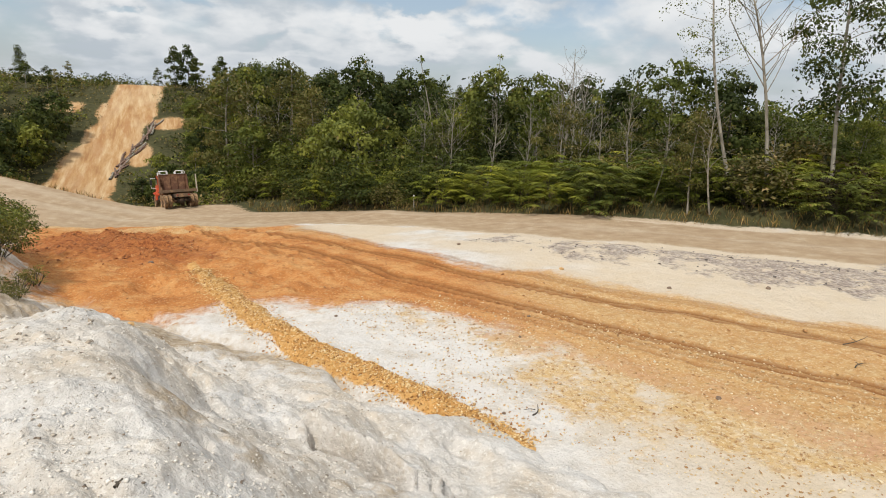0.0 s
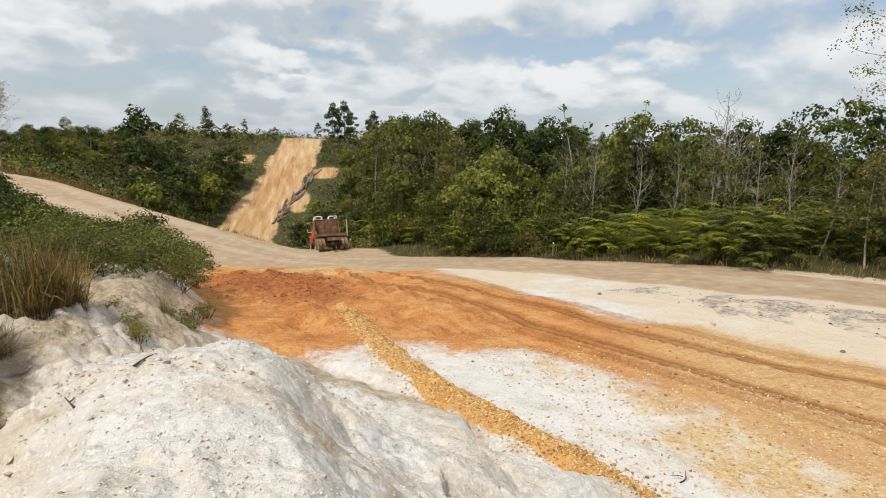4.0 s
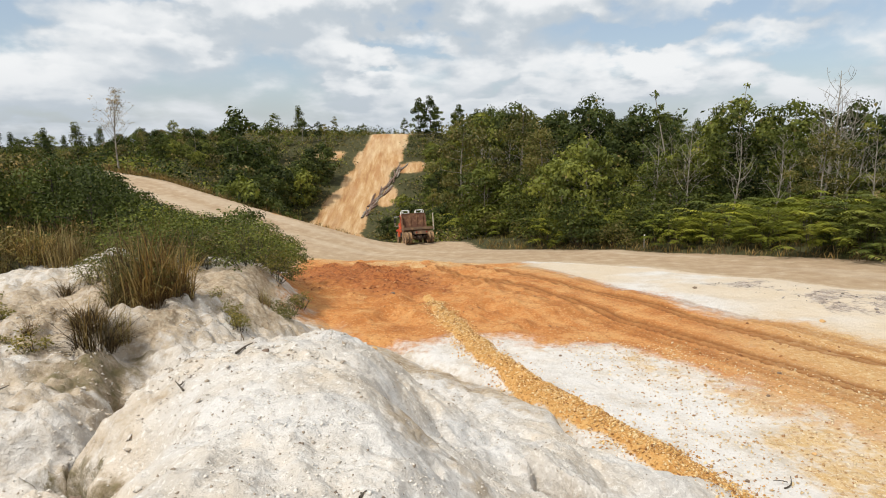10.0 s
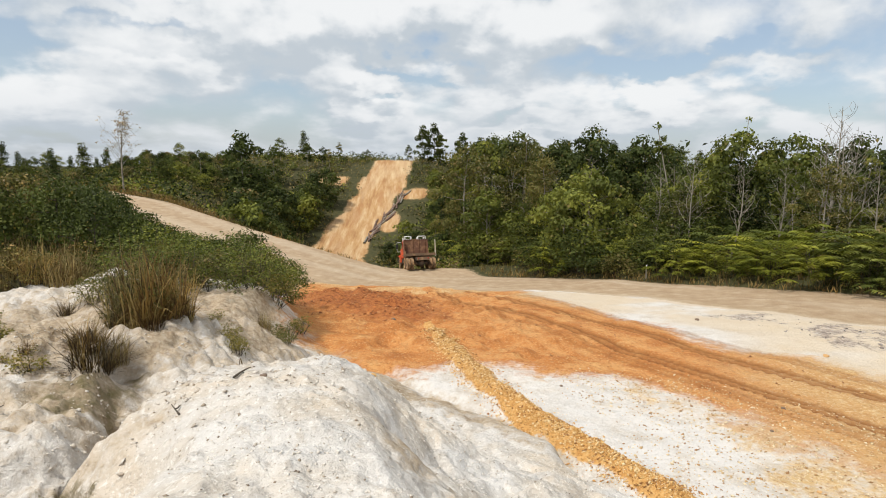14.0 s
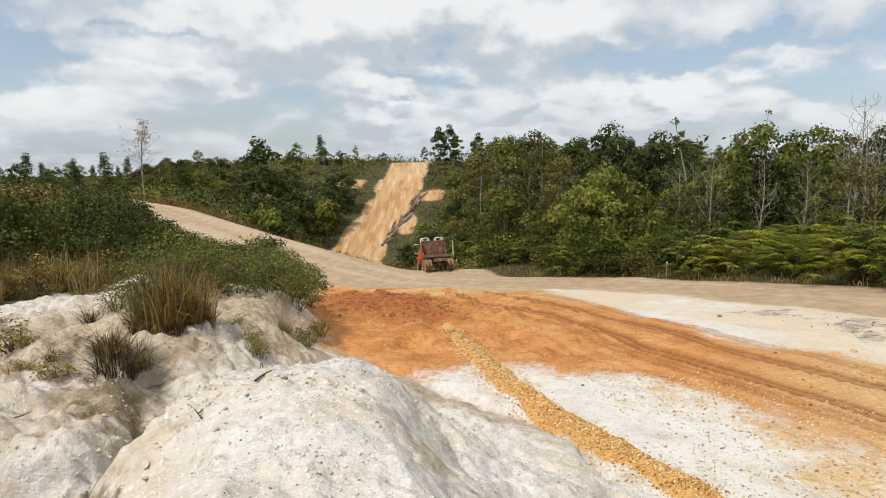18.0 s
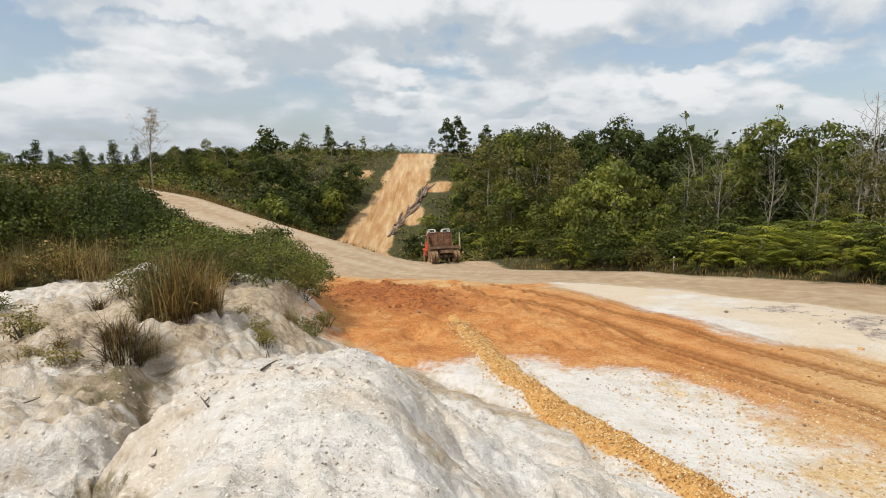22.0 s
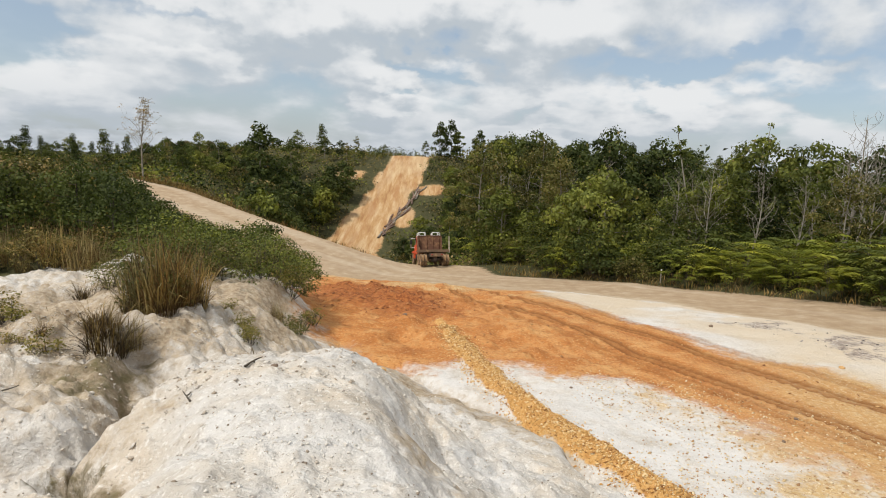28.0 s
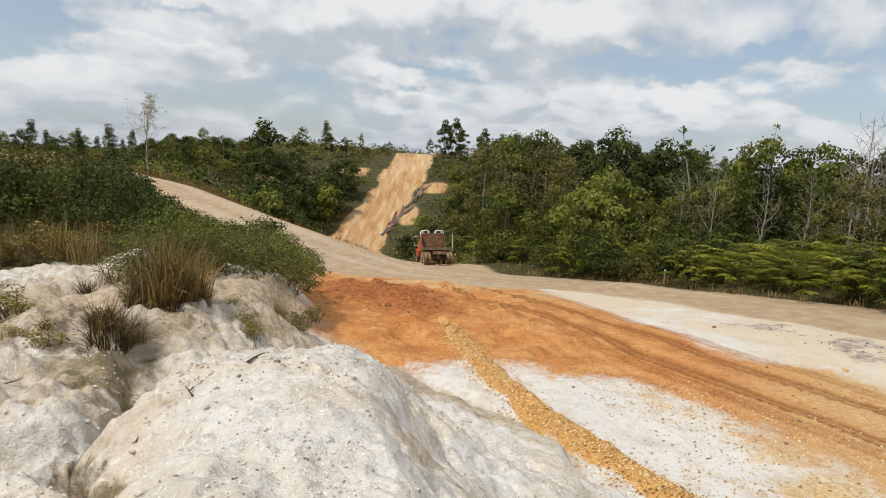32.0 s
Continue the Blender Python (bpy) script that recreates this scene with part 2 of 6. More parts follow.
    rust = k.ramp(speck, (0.35, (0.46, 0.23, 0.12)), (0.65, (0.60, 0.38, 0.22)))
    ochre = k.ramp(crumb, (0.34, (0.62, 0.45, 0.25)), (0.52, (0.58, 0.38, 0.165)), (0.70, (0.68, 0.54, 0.36)))
    ochre = k.mix(k.span(fleck, 0.53, 0.60, 0, 0.7), ochre, (0.40, 0.22, 0.09))
    ochre = k.mix(k.span(fine, 0.54, 0.61, 0, 0.65), ochre, (0.76, 0.64, 0.44))
    chip = k.ramp(speck, (0.34, (0.46, 0.22, 0.065)), (0.5, (0.62, 0.35, 0.12)), (0.66, (0.66, 0.42, 0.18)))
    lane = k.ramp(patch, (0.32, (0.35, 0.24, 0.145)), (0.55, (0.43, 0.315, 0.20)), (0.70, (0.50, 0.39, 0.27)))
    lane = k.mix(k.span(k.attr("stripe"), 0.45, 0.8, 0, 0.4), lane, (0.56, 0.46, 0.34))
    grey = k.ramp(fleck, (0.38, (0.20, 0.155, 0.125)), (0.54, (0.42, 0.345, 0.285)), (0.66, (0.60, 0.54, 0.47)))
    hill = k.ramp(wash, (0.34, (0.34, 0.175, 0.075)), (0.50, (0.46, 0.275, 0.125)), (0.66, (0.58, 0.42, 0.245)))
    hill = k.mix(k.span(k.noise(0.5, 6, 0.65, k.add("ShaderNodeMapping", Vector=p, Scale=(1.0, 0.12, 0.3)).outputs[0]), 0.50, 0.62, 0, 0.65), hill, (0.38, 0.19, 0.08))
    hill = k.mix(k.span(k.noise(0.2, 6, 0.6, k.add("ShaderNodeMapping", Vector=p, Scale=(1.0, 0.2, 0.4)).outputs[0]), 0.48, 0.62, 0, 0.4), hill, (0.58, 0.43, 0.26))
    # dark brown of the bank's soil, also used to paint shade in the hole
    soil_and_shade = k.ramp(crumb, (0.35, (0.10, 0.085, 0.045)), (0.6, (0.17, 0.14, 0.07)))
    turf = k.ramp(patch, (0.3, (0.035, 0.038, 0.016)), (0.6, (0.085, 0.078, 0.034)))

    def edge(name, wobble=0.5, soft=0.16):
        v = k.calc("ADD", k.attr(name), k.calc("MULTIPLY", k.calc("SUBTRACT", crumb, 0.5), wobble * 1.6))
        v = k.calc("ADD", v, k.calc("MULTIPLY", k.calc("SUBTRACT", patch, 0.5), wobble * 1.4))
        v = k.calc("ADD", v, k.calc("MULTIPLY", k.calc("SUBTRACT", speck, 0.5), wobble * 0.8))
        return k.calc("MULTIPLY", k.span(v, 0.5 - soft, 0.5 + soft), k.span(k.attr(name), 0.02, 0.2))

    col = k.mix(k.attr("upland"), sand, hill)
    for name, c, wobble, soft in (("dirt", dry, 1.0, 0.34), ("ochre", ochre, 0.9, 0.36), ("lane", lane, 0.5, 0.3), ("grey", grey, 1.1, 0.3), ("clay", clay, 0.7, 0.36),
                                  ("red", red, 0.9, 0.3), ("rust", rust, 0.9, 0.5), ("chips", chip, 0.9, 0.2), ("hill", hill, 0.4, 0.2), ("soil_and_shade", soil_and_shade, 0.9, 0.3),
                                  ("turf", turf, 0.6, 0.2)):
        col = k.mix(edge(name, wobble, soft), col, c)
    # darker, browner colour along the wheel ruts
    rutted = k.mix(k.span(k.attr("rut"), 0.1, 1.0, 0, 1, False), col, k.mix(0.92, col, (0.24, 0.095, 0.03)))
    k.put(b.inputs["Base Color"], rutted)
    h = k.calc("ADD", k.calc("MULTIPLY", grain, 0.13), k.calc("ADD", k.calc("MULTIPLY", speck, 0.32), k.calc("MULTIPLY", crumb, 0.9)))
    k.bump(b, h, 1.0, 0.085)
    return m


def leaf_material(name, dark, light, dry=(0.20, 0.16, 0.06), dry_share=0.06, through=0.2, glow=(1.3, 1.4, 0.7)):
    m, nt, b = material(name, 0.6, 0.12)
    k = Nodes(nt)
    geo = nt.nodes.new("ShaderNodeNewGeometry")
    info = nt.nodes.new("ShaderNodeObjectInfo")
    island = geo.outputs["Random Per Island"]
    share = k.calc("ADD", k.calc("MULTIPLY", k.attr("tone"), 0.72), k.calc("MULTIPLY", island, 0.28))
    col = k.ramp(share, (0.0, dark), (1.0, light))
    col = k.mix(k.span(island, 1 - dry_share, 1 - dry_share + 0.01), col, dry)
    tone = k.ramp(info.outputs["Random"], (0.0, (0.62, 0.66, 0.62)), (0.5, (1, 1, 1)), (1.0, (1.25, 1.16, 0.95)))
    col = k.mix(1.0, col, tone, "MULTIPLY")
    big = k.ramp(k.noise(0.5, 3, 0.5, geo.outputs["Position"]), (0.35, (0.75, 0.80, 0.80)), (0.65, (1.2, 1.15, 1.0)))
    col = k.mix(1.0, col, big, "MULTIPLY")
    k.put(b.inputs["Base Color"], col)
    tr = k.add("ShaderNodeBsdfTranslucent", Color=k.mix(1.0, col, glow, "MULTIPLY"))
    mx = k.add("ShaderNodeMixShader", Fac=through)
    nt.links.new(b.outputs[0], mx.inputs[1])
    nt.links.new(tr.outputs[0], mx.inputs[2])
    nt.links.new(mx.outputs[0], nt.nodes["Material Output"].inputs["Surface"])
    return m


def bark_material(name, a, c, scale=6.0):
    m, nt, b = material(name, 0.9, 0.15)
    k = Nodes(nt)
    tex = nt.nodes.new("ShaderNodeTexCoord").outputs["Object"]
    st = k.add("ShaderNodeMapping", Vector=tex, Scale=(1, 1, 0.25)).outputs[0]
    n1, n2 = k.noise(scale, 5, 0.65, st), k.noise(scale * 0.3, 3, 0.5, tex)
    col = k.ramp(n1, (0.3, a), (0.7, c))
    col = k.mix(k.span(n2, 0.52, 0.62, 0, 0.5), col, tuple(0.5 * x for x in a))
    k.put(b.inputs["Base Color"], col)
    k.bump(b, n1, 0.6, 0.03)
    return m


EARTH = earth_material()
LEAF_MID = leaf_material("leaf_mid_green", (0.034, 0.046, 0.013), (0.255, 0.272, 0.063), dry_share=0.03)
LEAF_DARK = leaf_material("leaf_dark_green", (0.014, 0.021, 0.007), (0.118, 0.142, 0.042), dry_share=0.03)
LEAF_BRIGHT = leaf_material("leaf_bright_green", (0.07, 0.085, 0.013), (0.33, 0.335, 0.05), dry_share=0.03)
LEAF_OLIVE = leaf_material("leaf_olive", (0.043, 0.044, 0.014), (0.225, 0.205, 0.066), dry=(0.26, 0.20, 0.09), dry_share=0.14)
LEAF_SCRUB = leaf_material("leaf_scrub", (0.034, 0.034, 0.013), (0.205, 0.178, 0.070), dry=(0.30, 0.22, 0.11), dry_share=0.2)
GRASS_DRY = leaf_material("grass_dry", (0.10, 0.072, 0.030), (0.34, 0.245, 0.11), dry=(0.10, 0.062, 0.035), dry_share=0.22, glow=(1.4, 1.1, 0.7))
GRASS_STRAW = leaf_material("grass_straw", (0.17, 0.135, 0.06), (0.50, 0.41, 0.21), dry=(0.14, 0.09, 0.05), dry_share=0.2, glow=(1.4, 1.1, 0.7))
GRASS_DARK = leaf_material("stem_dark", (0.035, 0.024, 0.015), (0.10, 0.07, 0.04), dry=(0.2, 0.15, 0.08), dry_share=0.1, glow=(1.4, 1.1, 0.7))
BARK_PALE = bark_material("bark_pale", (0.20, 0.17, 0.13), (0.42, 0.38, 0.31))
LOG_WOOD = bark_material("log_wood", (0.10, 0.055, 0.04), (0.36, 0.25, 0.19))
BARK_DARK = bark_material("bark_dark", (0.06, 0.05, 0.038), (0.15, 0.125, 0.095))

# ---- the lie of the land ----


def smooth(a, b, v):
    t = np.clip((np.asarray(v, float) - a) / (b - a), 0, 1)
    return t * t * (3 - 2 * t)


def hashed(ix, iy, seed):
    n = (ix * 374761393 + iy * 668265263 + seed * 974634777) & 0xFFFFFFFF
    n = ((n ^ (n >> 13)) * 1274126177) & 0xFFFFFFFF
    return ((n ^ (n >> 16)) & 0xFFFF) / 65535.0


def wave(x, y, size, seed=0):
    """Smooth value noise, -1 to 1, with bumps about size metres wide."""
    u, v = np.asarray(x, float) / size, np.asarray(y, float) / size
    iu, iv = np.floor(u).astype(np.int64), np.floor(v).astype(np.int64)
    fu, fv = u - iu, v - iv
    fu, fv = fu * fu * (3 - 2 * fu), fv * fv * (3 - 2 * fv)
    a, b = hashed(iu, iv, seed), hashed(iu + 1, iv, seed)
    c, d = hashed(iu, iv + 1, seed), hashed(iu + 1, iv + 1, seed)
    return 2 * ((a + (b - a) * fu) * (1 - fv) + (c + (d - c) * fu) * fv) - 1


def rough(x, y, size, octaves, seed=0, gain=0.5):
    return sum(gain ** i * wave(x + 13.7 * i, y - 7.1 * i, size / 2 ** i, seed + i) for i in range(octaves))


def along(points, x, y):
    """Distance to a line of (x, y, ...) points, the side (+ left of its run) and the further values there."""
    p = np.array(points, float)
    best = np.full(np.shape(x), 1e9)
    side = np.zeros(np.shape(x))
    val = np.zeros(np.shape(x) + (p.shape[1] - 2,))
    for a, b in zip(p[:-1], p[1:]):
        d = b[:2] - a[:2]
        t = np.clip(((x - a[0]) * d[0] + (y - a[1]) * d[1]) / (d @ d), 0, 1)
        dx, dy = x - a[0] - t * d[0], y - a[1] - t * d[1]
        q = np.hypot(dx, dy)
        near = q < best
        best = np.where(near, q, best)
        side = np.where(near, np.sign(d[0] * dy - d[1] * dx), side)
        val = np.where(near[..., None], a[2:] + t[..., None] * (b[2:] - a[2:]), val)
    return best, side, val


def inside(polygon, x, y):
    """Signed distance to a closed polygon, positive inside."""
    p = list(polygon) + [polygon[0]]
    dist, _, _ = along(p, x, y)
    odd = np.zeros(np.shape(x), bool)
    for (ax, ay), (bx, by) in zip(p[:-1], p[1:]):
        if ay == by:
            continue
        odd ^= ((ay > y) != (by > y)) & (x < (bx - ax) * (y - ay) / (by - ay) + ax)
    return np.where(odd, dist, -dist)


# the lane, from the near right down to the dip and up to the left; x, y, height
LANE = [(70, -60, 1.0), (40, -12, 0.4), (32, 3, 0.1), (24.7, 14.5, -0.2), (20.5, 20.8, -0.6), (17.2, 25.6, -0.95), (10.5, 36.5, -2.3), (2, 46, -3.8), (-3, 48.6, -3.95), (-8, 51.2, -3.1),
        (-18, 57.5, -1.25), (-29, 66, 0.6), (-45, 79, 1.9), (-75, 100, 2.6), (-160, 170, 0)]
# the steep track up the far hill
TRACK = [(1, 48, -4.1), (-3, 60, -5.8), (-9, 82, -9.6), (-14.5, 101, -10.9), (-14.3, 112, -9.4), (-11.2, 132, -4.6), (-9.4, 143, -1.4), (-6.7, 171, 6.7), (-6, 190, 7.0)]
# the foot of the sand bank, which lies to the left of this line
TOE = [(14, -12), (9, -4), (5.6, 2.4), (4.5, 5.5), (3.75, 7.0), (2.7, 8.9), (1.65, 10.6), (-0.1, 12.5), (-1.8, 14.9), (-2.7, 18), (-4.4, 24), (-6.2, 28.5), (-10, 31.5), (-20, 38), (-60, 62)]
GULLY = [(-2.2, 4.55), (-2.9, 4.95), (-3.45, 5.6), (-3.4, 6.3), (-3.6, 7.2), (-3.9, 8.2), (-4.2, 9.3)]
SIDE_GULLY = [(-3.4, 6.3), (-2.9, 8.6), (-2.3, 10.2), (-2.2, 13.6)]
CRACK = [(1.20, 6.00), (1.29, 5.90), (1.46, 5.74), (1.61, 5.39), (1.75, 5.09), (1.95, 4.95), (2.3, 4.9)]
DENTS = [(0.1, 4.2, 0.13, 0.12), (0.25, 6.5, 0.15, 0.12), (2.08, 8.6, 0.12, 0.22), (2.3, 8.35, 0.10, 0.20), (1.9, 8.9, 0.10, 0.16), (0.75, 7.2, 0.16, 0.10), (-0.2, 7.0, 0.13, 0.09), (1.1, 4.6, 0.2, 0.08), (0.5, 5.2, 0.18, 0.08), (2.6, 7.4, 0.14, 0.14), (1.5, 8.0, 0.2, 0.1)]
HOLE = [(-3.95, 5.75), (-3.65, 5.65), (-3.3, 5.4), (-2.95, 5.1)]
END_CRACK = [(3.2, 6.5), (3.55, 5.75), (3.75, 5.33), (3.95, 5.06), (4.1, 4.7)]
UPPER_GULLY = [(-3.45, 5.6), (-4.6, 5.9), (-6.3, 6.6), (-7.4, 8.0)]


def profile(pairs, v):
    a = np.array(pairs, float)
    s = sum(np.interp(v + o, a[:, 0], a[:, 1]) for o in (-0.05, -0.025, 0, 0.025, 0.05)) / 5
    near = sum(np.interp(v * (1 + o), a[:, 0], a[:, 1]) for o in (-0.08, -0.04, 0, 0.04, 0.08)) / 5
    return 0.2 * s + 0.8 * near


MIDDLE = [(-90, 0), (17, 0), (35, -2.35), (47, -3.8), (60, -5.6), (85, -9.5), (103, -11), (130, -4.6), (172, 6.8), (190, 7.0), (260, 4), (420, -4), (900, -7), (4500, -9)]
LEFTWARD = [(-90, 0), (20, 0), (38, -0.8), (65, 0.4), (100, 1.0), (150, 4.6), (185, 4.2), (260, -3), (600, -6), (4500, -9)]
RIGHTWARD = [(-90, 0), (17, 0), (28, -1.0), (47, -3.7), (80, -3.8), (120, -1.0), (170, 4.0), (300, 0), (900, -6), (4500, -9)]


def land(x, y):
    """Height of the ground."""
    x, y = np.asarray(x, float), np.asarray(y, float)
    turn = np.degrees(np.arctan2(x, np.maximum(y, 1.0)))
    far = np.hypot(x, y)
    yy = np.where(far > 60, np.where(np.abs(turn) > 20, far * 0.93, y), y)
    yy = y + (yy - y) * smooth(60, 120, far)
    wl, wr = 1 - smooth(-24, -11, turn), smooth(1, 14, turn)
    z = profile(MIDDLE, yy) * (1 - wl) * (1 - wr) + profile(LEFTWARD, yy) * wl + profile(RIGHTWARD, yy) * wr
    z = z + rough(x, y, 60, 2, 5) * 1.6 * smooth(110, 260, far) + rough(x, y, 9, 2, 3) * 0.22 * smooth(40, 90, far)
    z = z - 3.4 * (1 - smooth(-29, -20, turn)) * smooth(95, 140, far)
    for line, half, shoulder in ((TRACK, 4.0, 6.0), (LANE, 2.9, 4.0)):
        d, side, val = along(line, x, y)
        w = 1 - smooth(half, half + shoulder, d)
        z = z * (1 - w) + val[..., 0] * w
    # the ditch and low bank under the woods
    d, side, _ = along(LANE, x, y)
    z = z + 0.7 * smooth(3.6, 6.5, d) * (1 - smooth(8, 20, d)) * (side < 0) * (far < 80)
    # sand bank and mound
    d, side, _ = along(TOE, x, y)
    s = np.where(side > 0, d, -d) + 0.35 * rough(x, y, 1.7, 3, 11) + 0.16 * rough(x, y, 0.45, 2, 12) * (far < 13)
    top = np.interp(far, (0, 9, 12, 15, 22, 32, 50), (2.1, 1.95, 1.65, 1.35, 1.0, 0.2, 0.0))
    top = top - 0.75 * smooth(-4.6, -2.4, x) * smooth(7.8, 9.8, far) * (1 - smooth(15, 19, far))
    steep = np.interp(far, (0, 6, 8.5, 12, 16, 30), (4.3, 4.2, 4.0, 3.2, 2.2, 2.2))
    open_side = smooth(-1.6, 2.4, x + 0.12 * rough(x, y, 1.2, 2, 15)) * (1 - smooth(9, 12, far))
    run = np.clip(s / (steep + 2.6 * open_side), 0, 1)
    bank = top * (smooth(0, 1, run) * (1 - open_side) + run * (1.35 - 0.35 * run) * open_side)
    broad = smooth(4.6, 7.0, y)
    off = x + 0.85 + 0.4 * broad
    hump = 0.60 * (1 - smooth(0.25, 1.0, np.hypot(off / np.where(off > 0, 2.5, 1.75 + 1.15 * broad), (y - 3.2) / 6.6)))
    hump = hump * (1 - 0.45 * smooth(-0.9, 0.9, x))
    hump = hump + 0.22 * (1 - smooth(0.2, 1.0, np.hypot((x + 5.8) / 1.7, (y - 9.6) / 1.5)))
    hump = hump + 0.30 * (1 - smooth(0.2, 1.0, np.hypot((x + 8.4) / 1.8, (y - 10.8) / 1.6)))
    hump = hump + 0.30 * (1 - smooth(0.2, 1.0, np.hypot((x + 6.2) / 1.5, (y - 13.2) / 1.6)))
    hump = hump + 0.42 * (1 - smooth(0.1, 1.0, np.hypot((x + 8.7) / 1.0, (y - 17.6) / 1.0)))
    hump = hump - 0.42 * (1 - smooth(-4.0, -2.6, x)) * (1 - smooth(7.5, 10.0, y))
    on_bank = smooth(0.3, 2.2, s)
    # the broken edge at its foot
    bank = bank + 0.20 * smooth(0.0, 0.12, s + 0.12 * rough(x, y, 0.5, 3, 14)) * (1 - smooth(0.3, 1.8, s)) * (1 - smooth(9.5, 12, far))
    cut = 0
    for line, deep, wide in ((END_CRACK, 0.25, 0.2), (GULLY, 0.36, 0.46), (SIDE_GULLY, 0.24, 0.6), (UPPER_GULLY, 0.24, 0.45)):
        g, _, _ = along(line, x + 0.16 * rough(x, y, 0.9, 2, 21), y + 0.16 * rough(x, y, 0.9, 2, 22))
        cut = np.maximum(cut, deep * (1 - smooth(0.1, 1.0, g / wide)))
    g, _, _ = along(CRACK, x + 0.05 * rough(x, y, 0.25, 2, 23), y + 0.05 * rough(x, y, 0.25, 2, 24))
    _, gside, _ = along(CRACK, x, y)
    ends = smooth(1.15, 1.32, x) * (1 - smooth(1.68, 2.0, x))
    cut = cut + 0.75 * (1 - smooth(0.3, 1.0, g / 0.15)) * ends - 0.20 * (gside > 0) * (1 - smooth(0.05, 0.55, g)) * smooth(1.0, 1.3, x) * (1 - smooth(2.1, 2.7, x))
    g, _, _ = along(GULLY[:6], x + 0.08 * rough(x, y, 0.3, 3, 28), y + 0.08 * rough(x, y, 0.3, 3, 29))
    cut = cut + 0.42 * (1 - smooth(0.2, 1.0, g / 0.12))
    for dx, dy, dr, deep in DENTS:
        cut = cut + deep * (1 - smooth(0.25, 1.0, np.hypot(x - dx, y - dy) / dr + 0.3 * rough(x, y, 0.2, 2, 27)))
    g, _, _ = along(HOLE, x + 0.10 * rough(x, y, 0.3, 2, 25), y + 0.10 * rough(x, y, 0.3, 2, 26))
    cut = cut + 0.95 * (1 - smooth(0.35, 1.0, g / 0.17)) + 0.34 * (1 - smooth(0.2, 1.0, np.hypot(x + 3.45, y - 4.8) / 0.75))
    lumps = (0.10 * rough(x, y, 1.5, 4, 31) + 0.050 * np.abs(rough(x, y, 0.34, 3, 35)) + 0.024 * rough(x, y, 0.14, 2, 36)) * smooth(0.2, 1.0, s) * (far < 40)
    lumps = lumps + (0.075 * np.abs(rough(x, y, 0.9, 4, 33)) * (0.5 + 0.5 * smooth(6, 9, far)) + 0.05 * rough(x, y, 0.22, 2, 37) + 0.025 * np.abs(rough(x, y, 0.11, 2, 38))) * on_bank * np.maximum(1 - smooth(-2.6, -2.1, x), smooth(7.8, 9.0, y) * (1 - smooth(-1.6, -0.4, x))) * (far < 40)
    ledge = 2.4 * rough(x, y, 0.95, 4, 34)
    ledge = np.floor(ledge) + smooth(0.36, 0.64, ledge - np.floor(ledge))
    lumps = lumps + 0.042 * ledge * on_bank * (1 - smooth(-3.3, -2.6, x)) * (far < 19)
    pits = smooth(0.35, 0.8, wave(x, y, 0.42, 45)) + 0.6 * smooth(0.3, 0.8, wave(x, y, 0.2, 46))
    lumps = lumps - 0.055 * pits * smooth(0.4, 1.2, s) * (0.4 + 0.6 * smooth(-0.2, 0.5, rough(x, y, 1.8, 2, 47))) * (far < 14)
    brow = y - 6.2 - 0.18 * (x + 4) + 0.35 * rough(x, y, 0.9, 3, 48)
    brow = smooth(0.0, 0.13, brow) * (1 - smooth(0.2, 1.6, brow)) * smooth(3.5, 3.8, -x) * (1 - smooth(5.4, 6.4, -x))
    shelf = y - 7.6 + 0.25 * (x + 5) + 0.4 * rough(x, y, 0.8, 3, 49)
    shelf = smooth(0.0, 0.13, shelf) * (1 - smooth(0.2, 1.3, shelf)) * smooth(4.9, 5.3, -x) * (1 - smooth(6.8, 7.6, -x))
    lumps = lumps + 0.26 * brow + 0.20 * shelf
    rill = np.abs(wave(x * 0.8 + 0.5 * y, 0.35 * (y - x), 0.42, 39))
    lumps = lumps - 0.10 * (1 - smooth(0.0, 0.35, rill)) * on_bank * smooth(8.0, 9.5, y) * (1 - smooth(-2.0, -0.8, x)) * (far < 20)
    z = z + bank + on_bank * (hump - cut) + lumps
    channel = 1 - smooth(0.0, 0.40, np.abs(s + 0.1 + 0.15 * rough(x, y, 0.6, 2, 13)))
    z = z - 0.16 * channel * smooth(7.5, 9.5, far) * (1 - smooth(15, 18, far))
    # clods and wheel ruts on the flat
    z = z + 0.020 * rough(x, y, 0.5, 3, 41) * (far < 45) + 0.045 * rough(x, y, 2.4, 2, 44) * (1 - on_bank) * (far < 45)
    clayish = smooth(0.0, 1.0, inside(CLAY, x, y)) * (far < 45)
    z = z + clayish * (0.018 * (stripes(x, y) - 0.5) + 0.15 * rough(x, y, 0.7, 4, 161) * (1 - smooth(2, 6, x)))
    rut = ruts(x, y)
    z = z - 0.06 * rut + 0.03 * smooth(0.05, 0.3, rut) * (1 - smooth(0.3, 0.6, rut))
    z = z + 0.15 * smooth(0.0, 1.2, redness(x, y)) * (0.6 + 1.2 * np.abs(rough(x, y, 0.9, 3, 51)))
    return z + windrow_height(x, y)[0]


